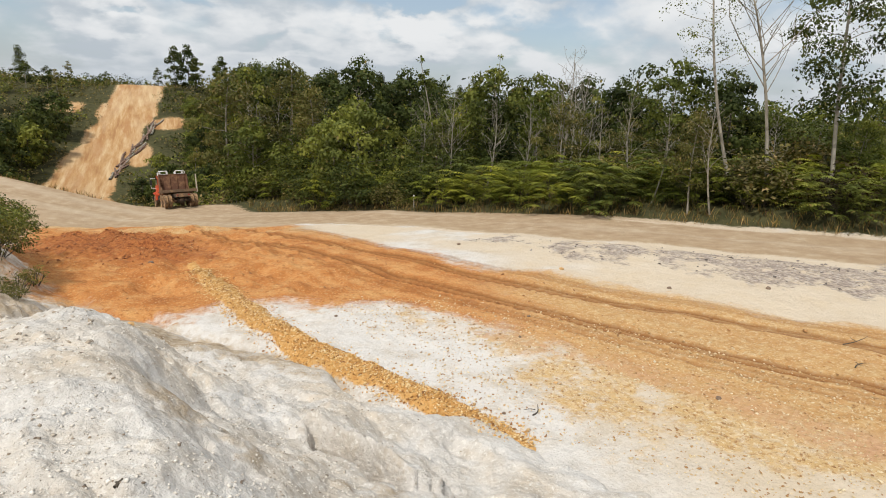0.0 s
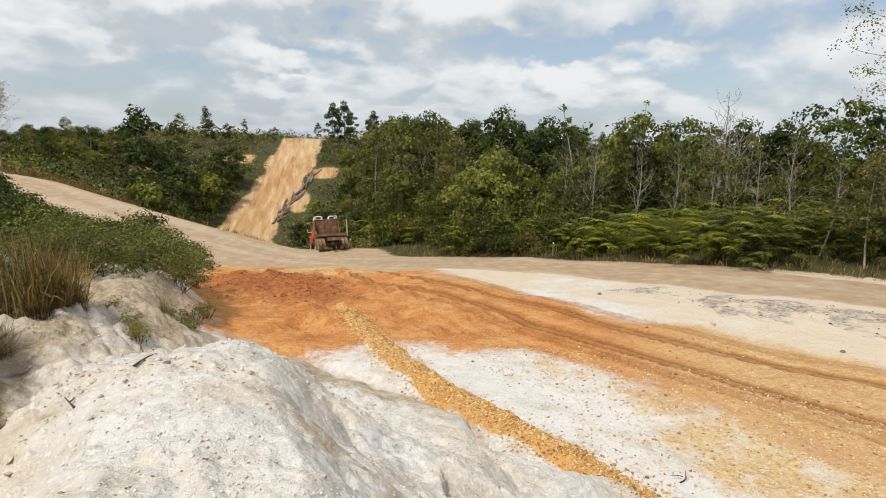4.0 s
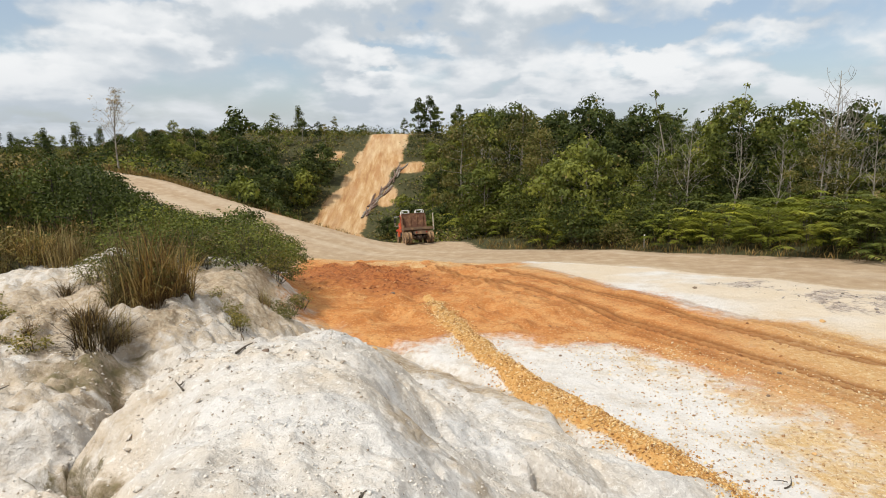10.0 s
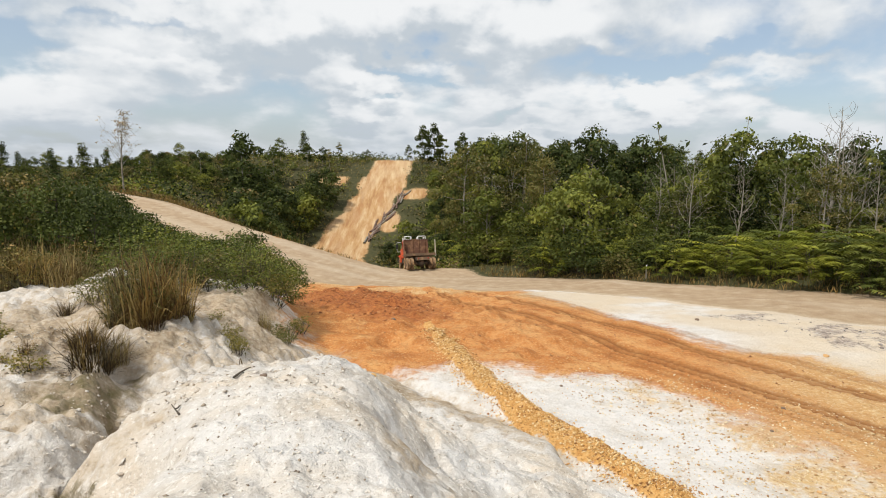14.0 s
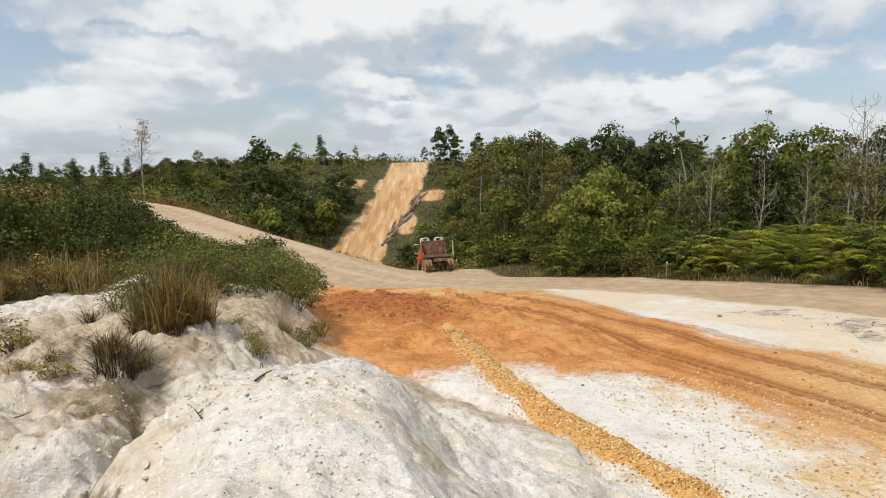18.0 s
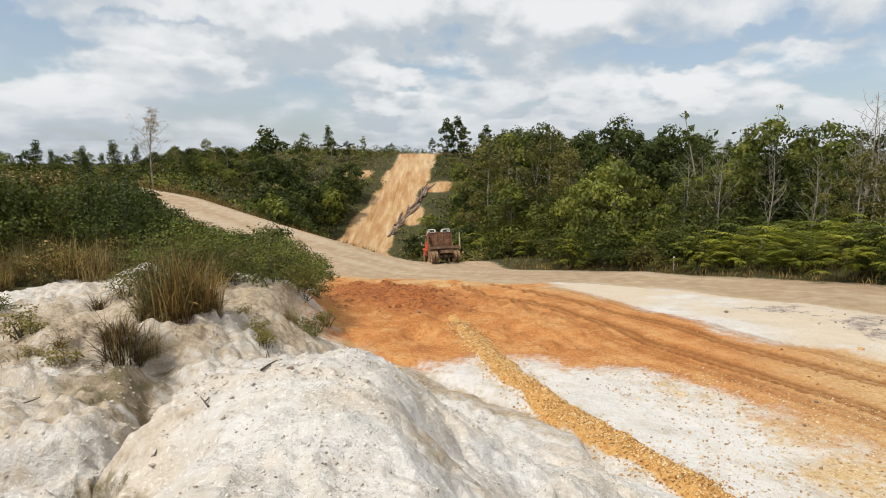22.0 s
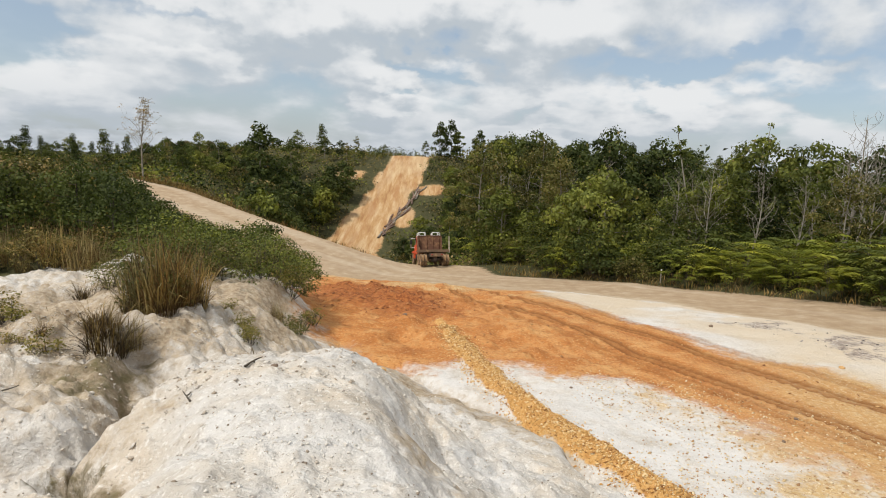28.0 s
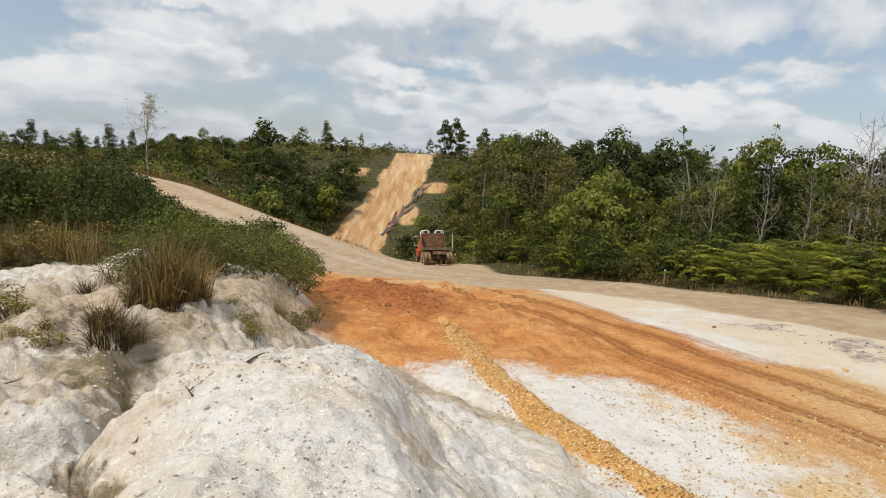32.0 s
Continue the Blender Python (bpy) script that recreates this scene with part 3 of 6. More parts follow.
RUTS = [[(16, 0), (11.4, 6.2), (9.3, 9.0), (7.3, 12.6), (5.4, 15.7), (3.9, 21), (1.7, 28.4), (0.8, 35)],
        [(18, 1.2), (13.4, 7.4), (11.8, 9.8), (9.1, 12.8), (7.2, 15.8), (5.6, 20.5), (3.6, 28), (2.6, 35)],
        [(15, 0.2), (10.7, 6.0), (8.6, 8.9), (6.6, 12.4), (4.6, 15.9), (2.9, 21), (0.4, 29)],
        [(18.9, 1.8), (14.2, 7.9), (12.5, 10.4), (9.9, 13.3), (8.0, 16.6), (6.6, 21), (4.8, 28)]]
def stripes(x, y):
    """Long wheel-worn lines, 0 to 1, along the way the trucks turn."""
    d, side, _ = along(RUTS[0], x, y)
    e, lside, _ = along(LANE, x, y)
    s = d * side
    a = 0.5 + 0.5 * (0.5 * wave(s, y * 0.03 + x * 0.02, 0.30, 151) + 0.5 * wave(s + 40, y * 0.05, 0.13, 152))
    l = 0.5 + 0.5 * (0.7 * wave(e, (x - y) * 0.03, 0.8, 153) + 0.4 * wave(e + 9, (x - y) * 0.05, 0.3, 154))
    w = 1 - smooth(3.0, 4.5, e)
    a = 0.5 + (a - 0.5) * (1 - smooth(3.0, 5.5, np.abs(s + 1.0)))
    return np.clip(a * (1 - w) + l * w, 0, 1)


def ruts(x, y):
    out = np.zeros(np.shape(x))
    for i, line in enumerate(RUTS):
        d, _, _ = along(line, x, y)
        out = np.maximum(out, (0.55 * (1 - smooth(0.18, 0.36, d + 0.05 * rough(x, y, 1.2, 2, 61 + i))) + 0.45 * (1 - smooth(0.03, 0.10, np.abs(d - 0.16) + 0.02 * rough(x, y, 0.5, 2, 66 + i)))) * (0.5 + 0.5 * (i < 2)))
    return out


RED = [(-6.2, 33), (-4.6, 25.5), (-3.2, 22.4), (-0.6, 20.2), (0.6, 21.0), (0.9, 24), (0, 29), (-2, 34)]
CLAY = [(-7, 41), (-6, 31), (-4.7, 23.6), (-2.6, 16.2), (-0.9, 14.2), (0.9, 15.2), (1.6, 14.8), (2.9, 13.9), (5.0, 13.7), (6.2, 11.8), (7.2, 10.0), (8.3, 8.0), (9.9, 5.2), (16, -4),
        (22, -2), (14.1, 7.8), (11.4, 11.2), (9.6, 13.5), (7.6, 16.4), (6.0, 21.4), (4.6, 29.8), (2.4, 37.5), (-3, 38.5)]
GREY = [(10.2, 21.0), (11.6, 16.6), (13.7, 14.9), (15.1, 12.8), (18.5, 10.2), (30, -4), (36, -4), (22.0, 12.6), (19.0, 15.0), (14.7, 17.5), (11.6, 20.2)]
OCHRE = [(4.2, 9.0), (5.9, 7.9), (6.9, 6.0), (7.2, 4.6), (8, 2), (14, -6), (18, -2), (11.0, 5.2), (9.2, 8.0), (7.2, 10.6), (5.4, 12.4), (4.4, 12.6), (5.2, 11), (5.6, 9.6), (4.6, 9.3)]
RUSTY = [(6.0, 10.9), (6.9, 9.0), (7.7, 8.3), (8.2, 7.1), (8.8, 5.5), (10.5, 3.0)]


def redness(x, y):
    return inside(RED, x, y)


def ground_masks(x, y):
    """Shares of the surface kinds, 0 to 1, with soft edges that the material breaks up."""
    far = np.hypot(x, y)
    d, side, _ = along(LANE, x, y)
    td, _, _ = along(TRACK, x, y)
    lane = 1 - smooth(2.2, 3.6, d + 0.5 * rough(x, y, 3, 2, 71))
    lane = np.maximum(lane, (1 - smooth(5.5, 8.0, d)) * smooth(30, 36, far))
    lane = np.maximum(lane, smooth(24, 28, y) * (1 - smooth(4, 7, x)) * (d < 16) * (far < 62))
    clay = 1.4 * smooth(-1.5, 1.1, inside(CLAY, x, y) + 0.6 * rough(x, y, 2.0, 3, 72))
    red = 0.80 * smooth(-2.2, 1.6, redness(x, y) + 0.5 * rough(x, y, 1.6, 3, 73))
    grey = smooth(-0.9, 0.7, inside(GREY, x, y) + 1.5 * rough(x * 0.7 + 0.7 * y, 1.2 * y - 1.2 * x, 1.6, 4, 74)) * 0.66
    ochre = smooth(-0.8, 1.2, inside(OCHRE, x, y) + 1.5 * rough(0.45 * x + 0.5 * y, y - 0.6 * x, 1.3, 4, 75)) * 0.74
    rust = 0.45 * (1 - smooth(0.05, 0.75, along(RUSTY, x, y)[0] + 0.3 * rough(x, y, 1.0, 3, 85)))
    hill = (1 - smooth(4.2, 6.0, td + 0.9 * rough(x, y, 5, 2, 76))) * smooth(54, 62, far) * (d > 2.6)
    # the cut beside the track, and bare scars higher up
    scar = 1 - smooth(0.3, 1.0, np.minimum(np.hypot((x + 0.5) / 6.0, (y - 143) / 4.5), np.hypot((x + 6.0) / 2.6, (y - 124) / 9.0)) + 0.3 * rough(x, y, 5, 2, 77))
    scar2 = 1 - smooth(0.4, 1.0, np.hypot((x + 20.0) / 4.5, (y - 152) / 5.0) + 0.3 * rough(x, y, 4, 2, 78))
    stub = 1 - smooth(0.4, 1.0, np.hypot((x + 11.8) / 1.8, (y - 58.5) / 2.0) + 0.3 * rough(x, y, 1.5, 2, 79))
    hill = np.maximum.reduce([hill, scar, scar2, stub])
    td2, tside, _ = along(TOE, x, y)
    s = np.where(tside > 0, td2, -td2)
    wood = (side < 0) * smooth(3.2, 4.4, d)
    left = (side > 0) * smooth(30, 40, far) * smooth(3.0, 4.4, d) * (s > 0.3)
    beyond = smooth(3.2, 5.0, d) * (far > 48)
    left = left * smooth(3.6, 5.4, d)
    turf = np.clip(np.maximum.reduce([wood, left, beyond, smooth(19.5, 22.5, far + 1.2 * rough(x, y, 2.5, 2, 88)) * smooth(0.6, 2.2, s)]), 0, 1)
    turf = np.where((far > 56) & (d > 5.2), 1.0, turf * smooth(3.0, 5.0, td))
    turf = np.where(y < -15, np.maximum(turf, smooth(3, 6, d)), turf) * (1 - np.clip(hill, 0, 1))
    hill = np.where((far > 58) & (d > 4.6), np.maximum(hill, 1 - turf), hill)
    soil_and_shade = smooth(1.0, 2.6, s) * (1 - smooth(-4.6, -2.6, x)) * smooth(5.5, 8.5, y) * 0.14
    dirt = smooth(0.4, 2.2, s) * (1 - smooth(17, 21, far)) * np.clip(0.36 + 0.12 * (1 - smooth(-4.2, -3.2, x)) + 0.14 * smooth(9, 12, far) + 0.35 * smooth(8.5, 10, y) * smooth(-5, -4, x) + 0.40 * rough(x, y, 1.6, 3, 81) - 0.30 * smooth(-2.4, -1.2, x), 0, 1)
    dirt = np.maximum(dirt, 0.75 * (1 - smooth(0.2, 1.1, np.abs(s - 0.2))) * smooth(8, 11, far) * (1 - smooth(20, 25, far)))
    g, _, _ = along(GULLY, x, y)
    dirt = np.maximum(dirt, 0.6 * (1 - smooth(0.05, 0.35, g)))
    pale = smooth(3.5, 11, x - 0.25 * (y - 12)) * (1 - smooth(13, 18, y)) * (s < 0)
    pale = np.maximum(pale, smooth(4.5, 11, x - 0.25 * (y - 12)) * (s < 0) * np.clip(0.85 + 0.7 * rough(x * 0.6 + 0.5 * y, y - 0.4 * x, 2.0, 3, 83), 0, 1))
    strip = (1 - smooth(9, 13, d)) * (side > 0) * smooth(12, 15, y) * (s < -0.5) * (far < 45)
    pale = np.maximum(pale, strip * np.clip(0.72 + 0.8 * rough(x * 0.6 + 0.5 * y, y - 0.4 * x, 2.2, 3, 84), 0, 1))
    # darker along the bottom of the gully
    soil_and_shade = np.maximum(soil_and_shade, 0.42 * (1 - smooth(0.05, 0.3, g)))
    # shade inside the hole is painted here as a dark colour
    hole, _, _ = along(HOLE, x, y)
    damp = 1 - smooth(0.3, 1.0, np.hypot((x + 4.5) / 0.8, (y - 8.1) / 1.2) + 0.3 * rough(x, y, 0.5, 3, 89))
    soil_and_shade = np.maximum.reduce([soil_and_shade, 0.85 * (1 - smooth(0.05, 0.28, hole)), 0.5 * damp])
    dirt = np.maximum(dirt, 0.9 * damp)
    wr = 1 - smooth(0.5, 1.05, windrow_height(x, y)[1])
    flat = 1 - smooth(-0.5, 0.1, s)
    return dict(upland=(far > 57) * 1.0, flat=flat, rust=rust, dirt=dirt, pale=pale, chips=wr, lane=lane, clay=clay, red=red, grey=grey, ochre=ochre, hill=hill, soil_and_shade=soil_and_shade, turf=turf, rut=ruts(x, y), stripe=stripes(x, y))


def fast_mesh(name, verts, faces, mats, smooth_faces=False):
    """A mesh from numpy arrays; faces: (n, 3) or (n, 4)."""
    verts, faces = np.ascontiguousarray(verts, np.float32), np.ascontiguousarray(faces, np.int32)
    me = bpy.data.meshes.new(name)
    me.vertices.add(len(verts))
    me.vertices.foreach_set("co", verts.ravel())
    n, k = faces.shape
    me.loops.add(n * k)
    me.loops.foreach_set("vertex_index", faces.ravel())
    me.polygons.add(n)
    me.polygons.foreach_set("loop_start", np.arange(0, n * k, k, dtype=np.int32))
    if smooth_faces:
        me.polygons.foreach_set("use_smooth", np.ones(n, bool))
    for m in mats:
        me.materials.append(m)
    me.update(calc_edges=True)
    me.validate()
    return me


WINDROW = [(0.3, 19.0, 0.14, 0.03), (0.45, 17.4, 0.22, 0.06), (0.8, 15.8, 0.30, 0.11), (1.4, 13.2, 0.40, 0.17), (2.2, 10.9, 0.46, 0.20), (2.9, 9.6, 0.42, 0.19), (3.6, 8.3, 0.34, 0.17),
           (4.1, 7.2, 0.27, 0.13), (4.35, 6.6, 0.14, 0.05)]


def windrow_height(x, y):
    """The loose gravel ridge left by a grader blade: width and height along its line."""
    d, _, val = along(WINDROW, x, y)
    wide = val[..., 0] * (1 + 0.25 * rough(x, y, 0.8, 2, 91))
    return val[..., 1] * (1 - smooth(0.15, 1.0, d / wide)) * (1 + 0.3 * rough(x, y, 0.35, 2, 92)), d / wide


def build_ground():
    front = np.radians(np.arange(-44, 66.01, 0.20))
    back = np.radians(np.arange(68, 314.01, 2.0))
    ang = np.concatenate([front, back])
    rad = np.concatenate([[0.001, 0.5, 1.0], np.geomspace(1.4, 14, 340), np.geomspace(14.2, 62, 170), np.geomspace(62.8, 260, 90), np.geomspace(275, 4600, 40)])
    A, R = np.meshgrid(ang, rad)
    x, y = R * np.sin(A), R * np.cos(A)
    z = land(x, y)
    nr, na = x.shape
    idx = np.arange(nr * na).reshape(nr, na)
    nxt = np.roll(idx, -1, axis=1)
    quads = np.stack([idx[:-1], nxt[:-1], nxt[1:], idx[1:]], -1).reshape(-1, 4)[:, ::-1]
    me = fast_mesh("ground", np.stack([x, y, z], -1).reshape(-1, 3), quads, [EARTH], True)
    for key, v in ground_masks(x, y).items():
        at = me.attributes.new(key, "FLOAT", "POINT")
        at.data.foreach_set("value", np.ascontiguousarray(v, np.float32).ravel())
    ob = new("ground", me)
    return tagged(ob, "bare white sand and orange clay ground with wheel ruts and a pale dirt lane", "ground", kind="structure")


build_ground()

# ---- plants: building blocks ----


class Shape:
    """Collects quads of bark tubes or leaves."""

    def __init__(self):
        self.v, self.f, self.tone, self.n = [], [], [], 0

    def add(self, v, f, tone=0.5):
        """tone: 0 to 1, one for all or one for each vertex."""
        self.tone.append(np.broadcast_to(np.asarray(tone, float), (len(v),)))
        self.v.append(np.asarray(v, float))
        self.f.append(np.asarray(f, int) + self.n)
        self.n += len(v)

    def tube(self, pts, radii, sides=6):
        pts, radii = np.array(pts, float), np.array(radii, float)
        t = np.gradient(pts, axis=0)
        t /= np.linalg.norm(t, axis=1)[:, None] + 1e-9
        ref = np.where(np.abs(t[:, 2:3]) > 0.95, [[1.0, 0, 0]], [[0, 0, 1.0]])
        a = np.cross(t, ref)
        a /= np.linalg.norm(a, axis=1)[:, None] + 1e-9
        b = np.cross(t, a)
        th = np.arange(sides) * 2 * np.pi / sides
        ring = pts[:, None] + radii[:, None, None] * (np.cos(th)[None, :, None] * a[:, None] + np.sin(th)[None, :, None] * b[:, None])
        i = np.arange(len(pts) * sides).reshape(len(pts), sides)
        j = np.roll(i, -1, axis=1)
        self.add(ring.reshape(-1, 3), np.stack([i[:-1], j[:-1], j[1:], i[1:]], -1).reshape(-1, 4))

    def leaves(self, base, way, length, width, droop=0.0, rng=None, tone=0.5, facing=None):
        """Pointed leaves: base (n,3), way (n,3) unit, length (n,), width (n,)."""
        n = len(base)
        up = (np.tile([0, 0, 1.0], (n, 1)) if facing is None else facing) + (rng.normal(0, 0.45, (n, 3)) if rng is not None else 0)
        s = np.cross(way, up)
        s /= np.linalg.norm(s, axis=1)[:, None] + 1e-9
        nrm = np.cross(s, way)
        L, W = np.asarray(length)[:, None], np.asarray(width)[:, None]
        mid = base + way * L * 0.45 + nrm * L * 0.06
        tip = base + way * L - np.array([0, 0, 1.0]) * L * droop
        v = np.stack([base, mid - s * W * 0.5 - nrm * W * 0.12, tip, mid + s * W * 0.5 - nrm * W * 0.12], 1).reshape(-1, 3)
        self.add(v, np.arange(4 * n).reshape(n, 4), np.repeat(np.broadcast_to(tone, (n,)), 4))

    def mesh(self, name, mat, smooth_faces=False):
        me = fast_mesh(name, np.concatenate(self.v), np.concatenate(self.f), [mat], smooth_faces)
        at = me.attributes.new("tone", "FLOAT", "POINT")
        at.data.foreach_set("value", np.ascontiguousarray(np.concatenate(self.tone), np.float32))
        return me


def spread(rng, n, lift=0.2):
    """Random directions, with a lift."""
    d = rng.normal(0, 1, (n, 3))
    d[:, 2] = d[:, 2] * 0.45 + lift
    return d / np.linalg.norm(d, axis=1)[:, None]


def clump(shape, rng, at, size, count, length, lift=0.15, droop=0.25, flat=0.55):
    """A whorl of leaves round a twig's end."""
    d = spread(rng, count, lift)
    base = np.asarray(at) + d * size * rng.uniform(0.1, 1.0, (count, 1)) * np.array([1, 1, flat])
    ln = length * rng.uniform(0.6, 1.3, count)
    shape.leaves(base, d, ln, ln * rng.uniform(0.45, 0.75, count), droop, rng, np.clip(rng.uniform(0.1, 0.9) + rng.normal(0, 0.15, count), 0, 1))


def spray(shape, rng, at, size, count, length, tone, flat=0.55):
    """The leafy shell of one bough: leaves that point outwards and hang, open below."""
    d = rng.normal(0, 1, (count, 3))
    d[:, 2] = d[:, 2] * 0.8 + 0.35
    d /= np.linalg.norm(d, axis=1)[:, None]
    lump = 1 + 0.22 * np.sin(3 * np.arctan2(d[:, 1], d[:, 0]) + rng.uniform(0, 6)) + 0.12 * np.sin(7 * d[:, 0] + 5 * d[:, 1] + rng.uniform(0, 6))
    base = np.asarray(at) + d * (size * lump * rng.uniform(0.70, 1.05, count))[:, None] * np.array([1, 1, flat])
    way = rng.normal(0, 1, (count, 3)) + d * 0.5 - np.array([0, 0, 0.5])
    way -= d * 0.7 * np.sum(way * d, axis=1)[:, None]
    way /= np.linalg.norm(way, axis=1)[:, None]
    ln = length * rng.uniform(0.6, 1.35, count)
    shape.leaves(base, way, ln, ln * rng.uniform(0.6, 0.9, count), 0.12, rng, np.clip(tone + rng.normal(0, 0.13, count), 0, 1), d * np.array([1, 1, 1.3]))


def limb(rng, start, end, bend=0.12, n=5):
    start, end = np.array(start, float), np.array(end, float)
    t = np.linspace(0, 1, n)[:, None]
    p = start + (end - start) * t
    off = rng.normal(0, bend * np.linalg.norm(end - start), 3) * np.array([1, 1, 0.3])
    return p + np.sin(t * np.pi) * off


def part(name, me, parent, label=""):
    ob = new(name, me)
    ob.parent = parent
    if label:
        tagged(ob, label)
    return ob


def thing(name, label, category, group=""):
    return tagged(new(name), label, category, group)


def broad_tree(name, seed, high, crown, leaf, leaf_mat, bark_mat, clumps, per, bare=0.42, lean=(0, 0), label="", open_crown=1.0, group="roadside trees", trunk=0.011, form="oval"):
    """Trunk, limbs that rise from it, and a leafy bough at the end of each, with gaps between the boughs."""
    rng = np.random.default_rng(seed)
    wood, green = Shape(), Shape()
    spine = limb(rng, (0, 0, -0.3), (lean[0], lean[1], high * 0.94), 0.035, 9)
    r0 = high * trunk + 0.02
    wood.tube(spine, np.linspace(r0, r0 * 0.22, 9), 6)
    boughs = max(6, round(clumps / 3.6))
    for i in range(boughs):
        f = (i + rng.uniform(0.1, 0.9)) / boughs
        t = bare + (1 - bare) * f
        a = np.array([np.interp(max(t - 0.08, 0.05), np.linspace(0, 1, 9), spine[:, j]) for j in range(3)])
        th = i * 2.4 + rng.uniform(-0.6, 0.6)
        wide = {"oval": math.sin(math.pi * (0.16 + 0.74 * f)) ** 0.8, "cone": (1.05 - f) ** 0.75, "flat": 0.35 + 0.65 * math.sin(math.pi * (0.1 + 0.65 * f))}[form]
        reach = crown * wide * rng.uniform(0.35, 1.0)
        e = a + np.array([math.cos(th) * reach, math.sin(th) * reach, reach * rng.uniform(0.12, 0.5)])
        wood.tube(limb(rng, a, e, 0.10, 4), np.linspace(max(r0 * 0.42 * (1.1 - t), 0.014), 0.010, 4), 4)
        size = crown * 0.37 * open_crown * rng.uniform(0.65, 1.3)
        spray(green, rng, e, size, round(per * 4 * rng.uniform(0.8, 1.2)), leaf, rng.choice((0.15, 0.35, 0.6, 0.92)))
    spray(green, rng, spine[-1], crown * 0.32 * open_crown, per * 3, leaf, 0.6, 0.8)
    root = thing(name, label, "tree", group)
    part("trunk", wood.mesh("trunk", bark_mat, True), root)
    part("crown", green.mesh("crown", leaf_mat), root)
    return root


def bare_tree(name, seed, high, bark_mat, label, lean=(0, 0), twigs=26, group="roadside trees", tufts=0, leaf_mat=None, thick=0.010):
    rng = np.random.default_rng(seed)
    wood = Shape()
    green = Shape()
    spine = limb(rng, (0, 0, -0.3), (lean[0], lean[1], high), 0.04, 9)
    r0 = thick * high + 0.02
    wood.tube(spine, np.linspace(r0, 0.012, 9), 6)
    for i in range(twigs):
        t = 0.38 + 0.6 * i / twigs
        a = np.array([np.interp(t, np.linspace(0, 1, 9), spine[:, j]) for j in range(3)])
        th = i * 2.4 + rng.uniform(-0.4, 0.4)
        reach = high * 0.22 * (1.2 - t) * rng.uniform(0.6, 1.4)
        e = a + np.array([math.cos(th) * reach, math.sin(th) * reach, reach * rng.uniform(1.0, 1.9)])
        l = limb(rng, a, e, 0.10)
        wood.tube(l, np.linspace(r0 * 0.4 * (1.15 - t), 0.008, 5), 4)
        for _ in range(4):
            u = rng.uniform(0.3, 1.0)
            s = a + (e - a) * u
            w = s + rng.normal(0, 0.32 * reach, 3) + np.array([0, 0, 0.3 * reach])
            wood.tube(limb(rng, s, w, 0.1, 3), [0.012, 0.009, 0.004], 3)
            if tufts:
                clump(green, rng, w, 0.22, tufts, 0.16)
    root = thing(name, label, "tree", group)
    part("trunk", wood.mesh("trunk", bark_mat, True), root)
    if tufts:
        part("crown", green.mesh("crown", leaf_mat), root)
    return root


def shrub(name, seed, high, wide, leaf, leaf_mat, clumps, per, label, group="roadside bushes", lift=0.25):
    rng = np.random.default_rng(seed)
    wood, green = Shape(), Shape()
    for i in range(clumps):
        th, rr = rng.uniform(0, 2 * math.pi), wide * math.sqrt(rng.uniform(0, 1))
        q = np.array([math.cos(th) * rr, math.sin(th) * rr, high * (0.12 + 0.88 * rng.uniform(0, 1) ** 0.8 * (1 - 0.55 * (rr / wide) ** 2))])
        if i % 4 == 0:
            wood.tube(limb(rng, (q[0] * 0.25, q[1] * 0.25, -0.1), q, 0.08, 4), [0.022, 0.018, 0.012, 0.005], 3)
        clump(green, rng, q, 0.17 * (wide + high) * 0.8, per, leaf, lift)
    root = thing(name, label, "bush", group)
    part("woody_base", wood.mesh("woody_base", BARK_DARK, True), root)
    part("foliage", green.mesh("foliage", leaf_mat), root)
    return root


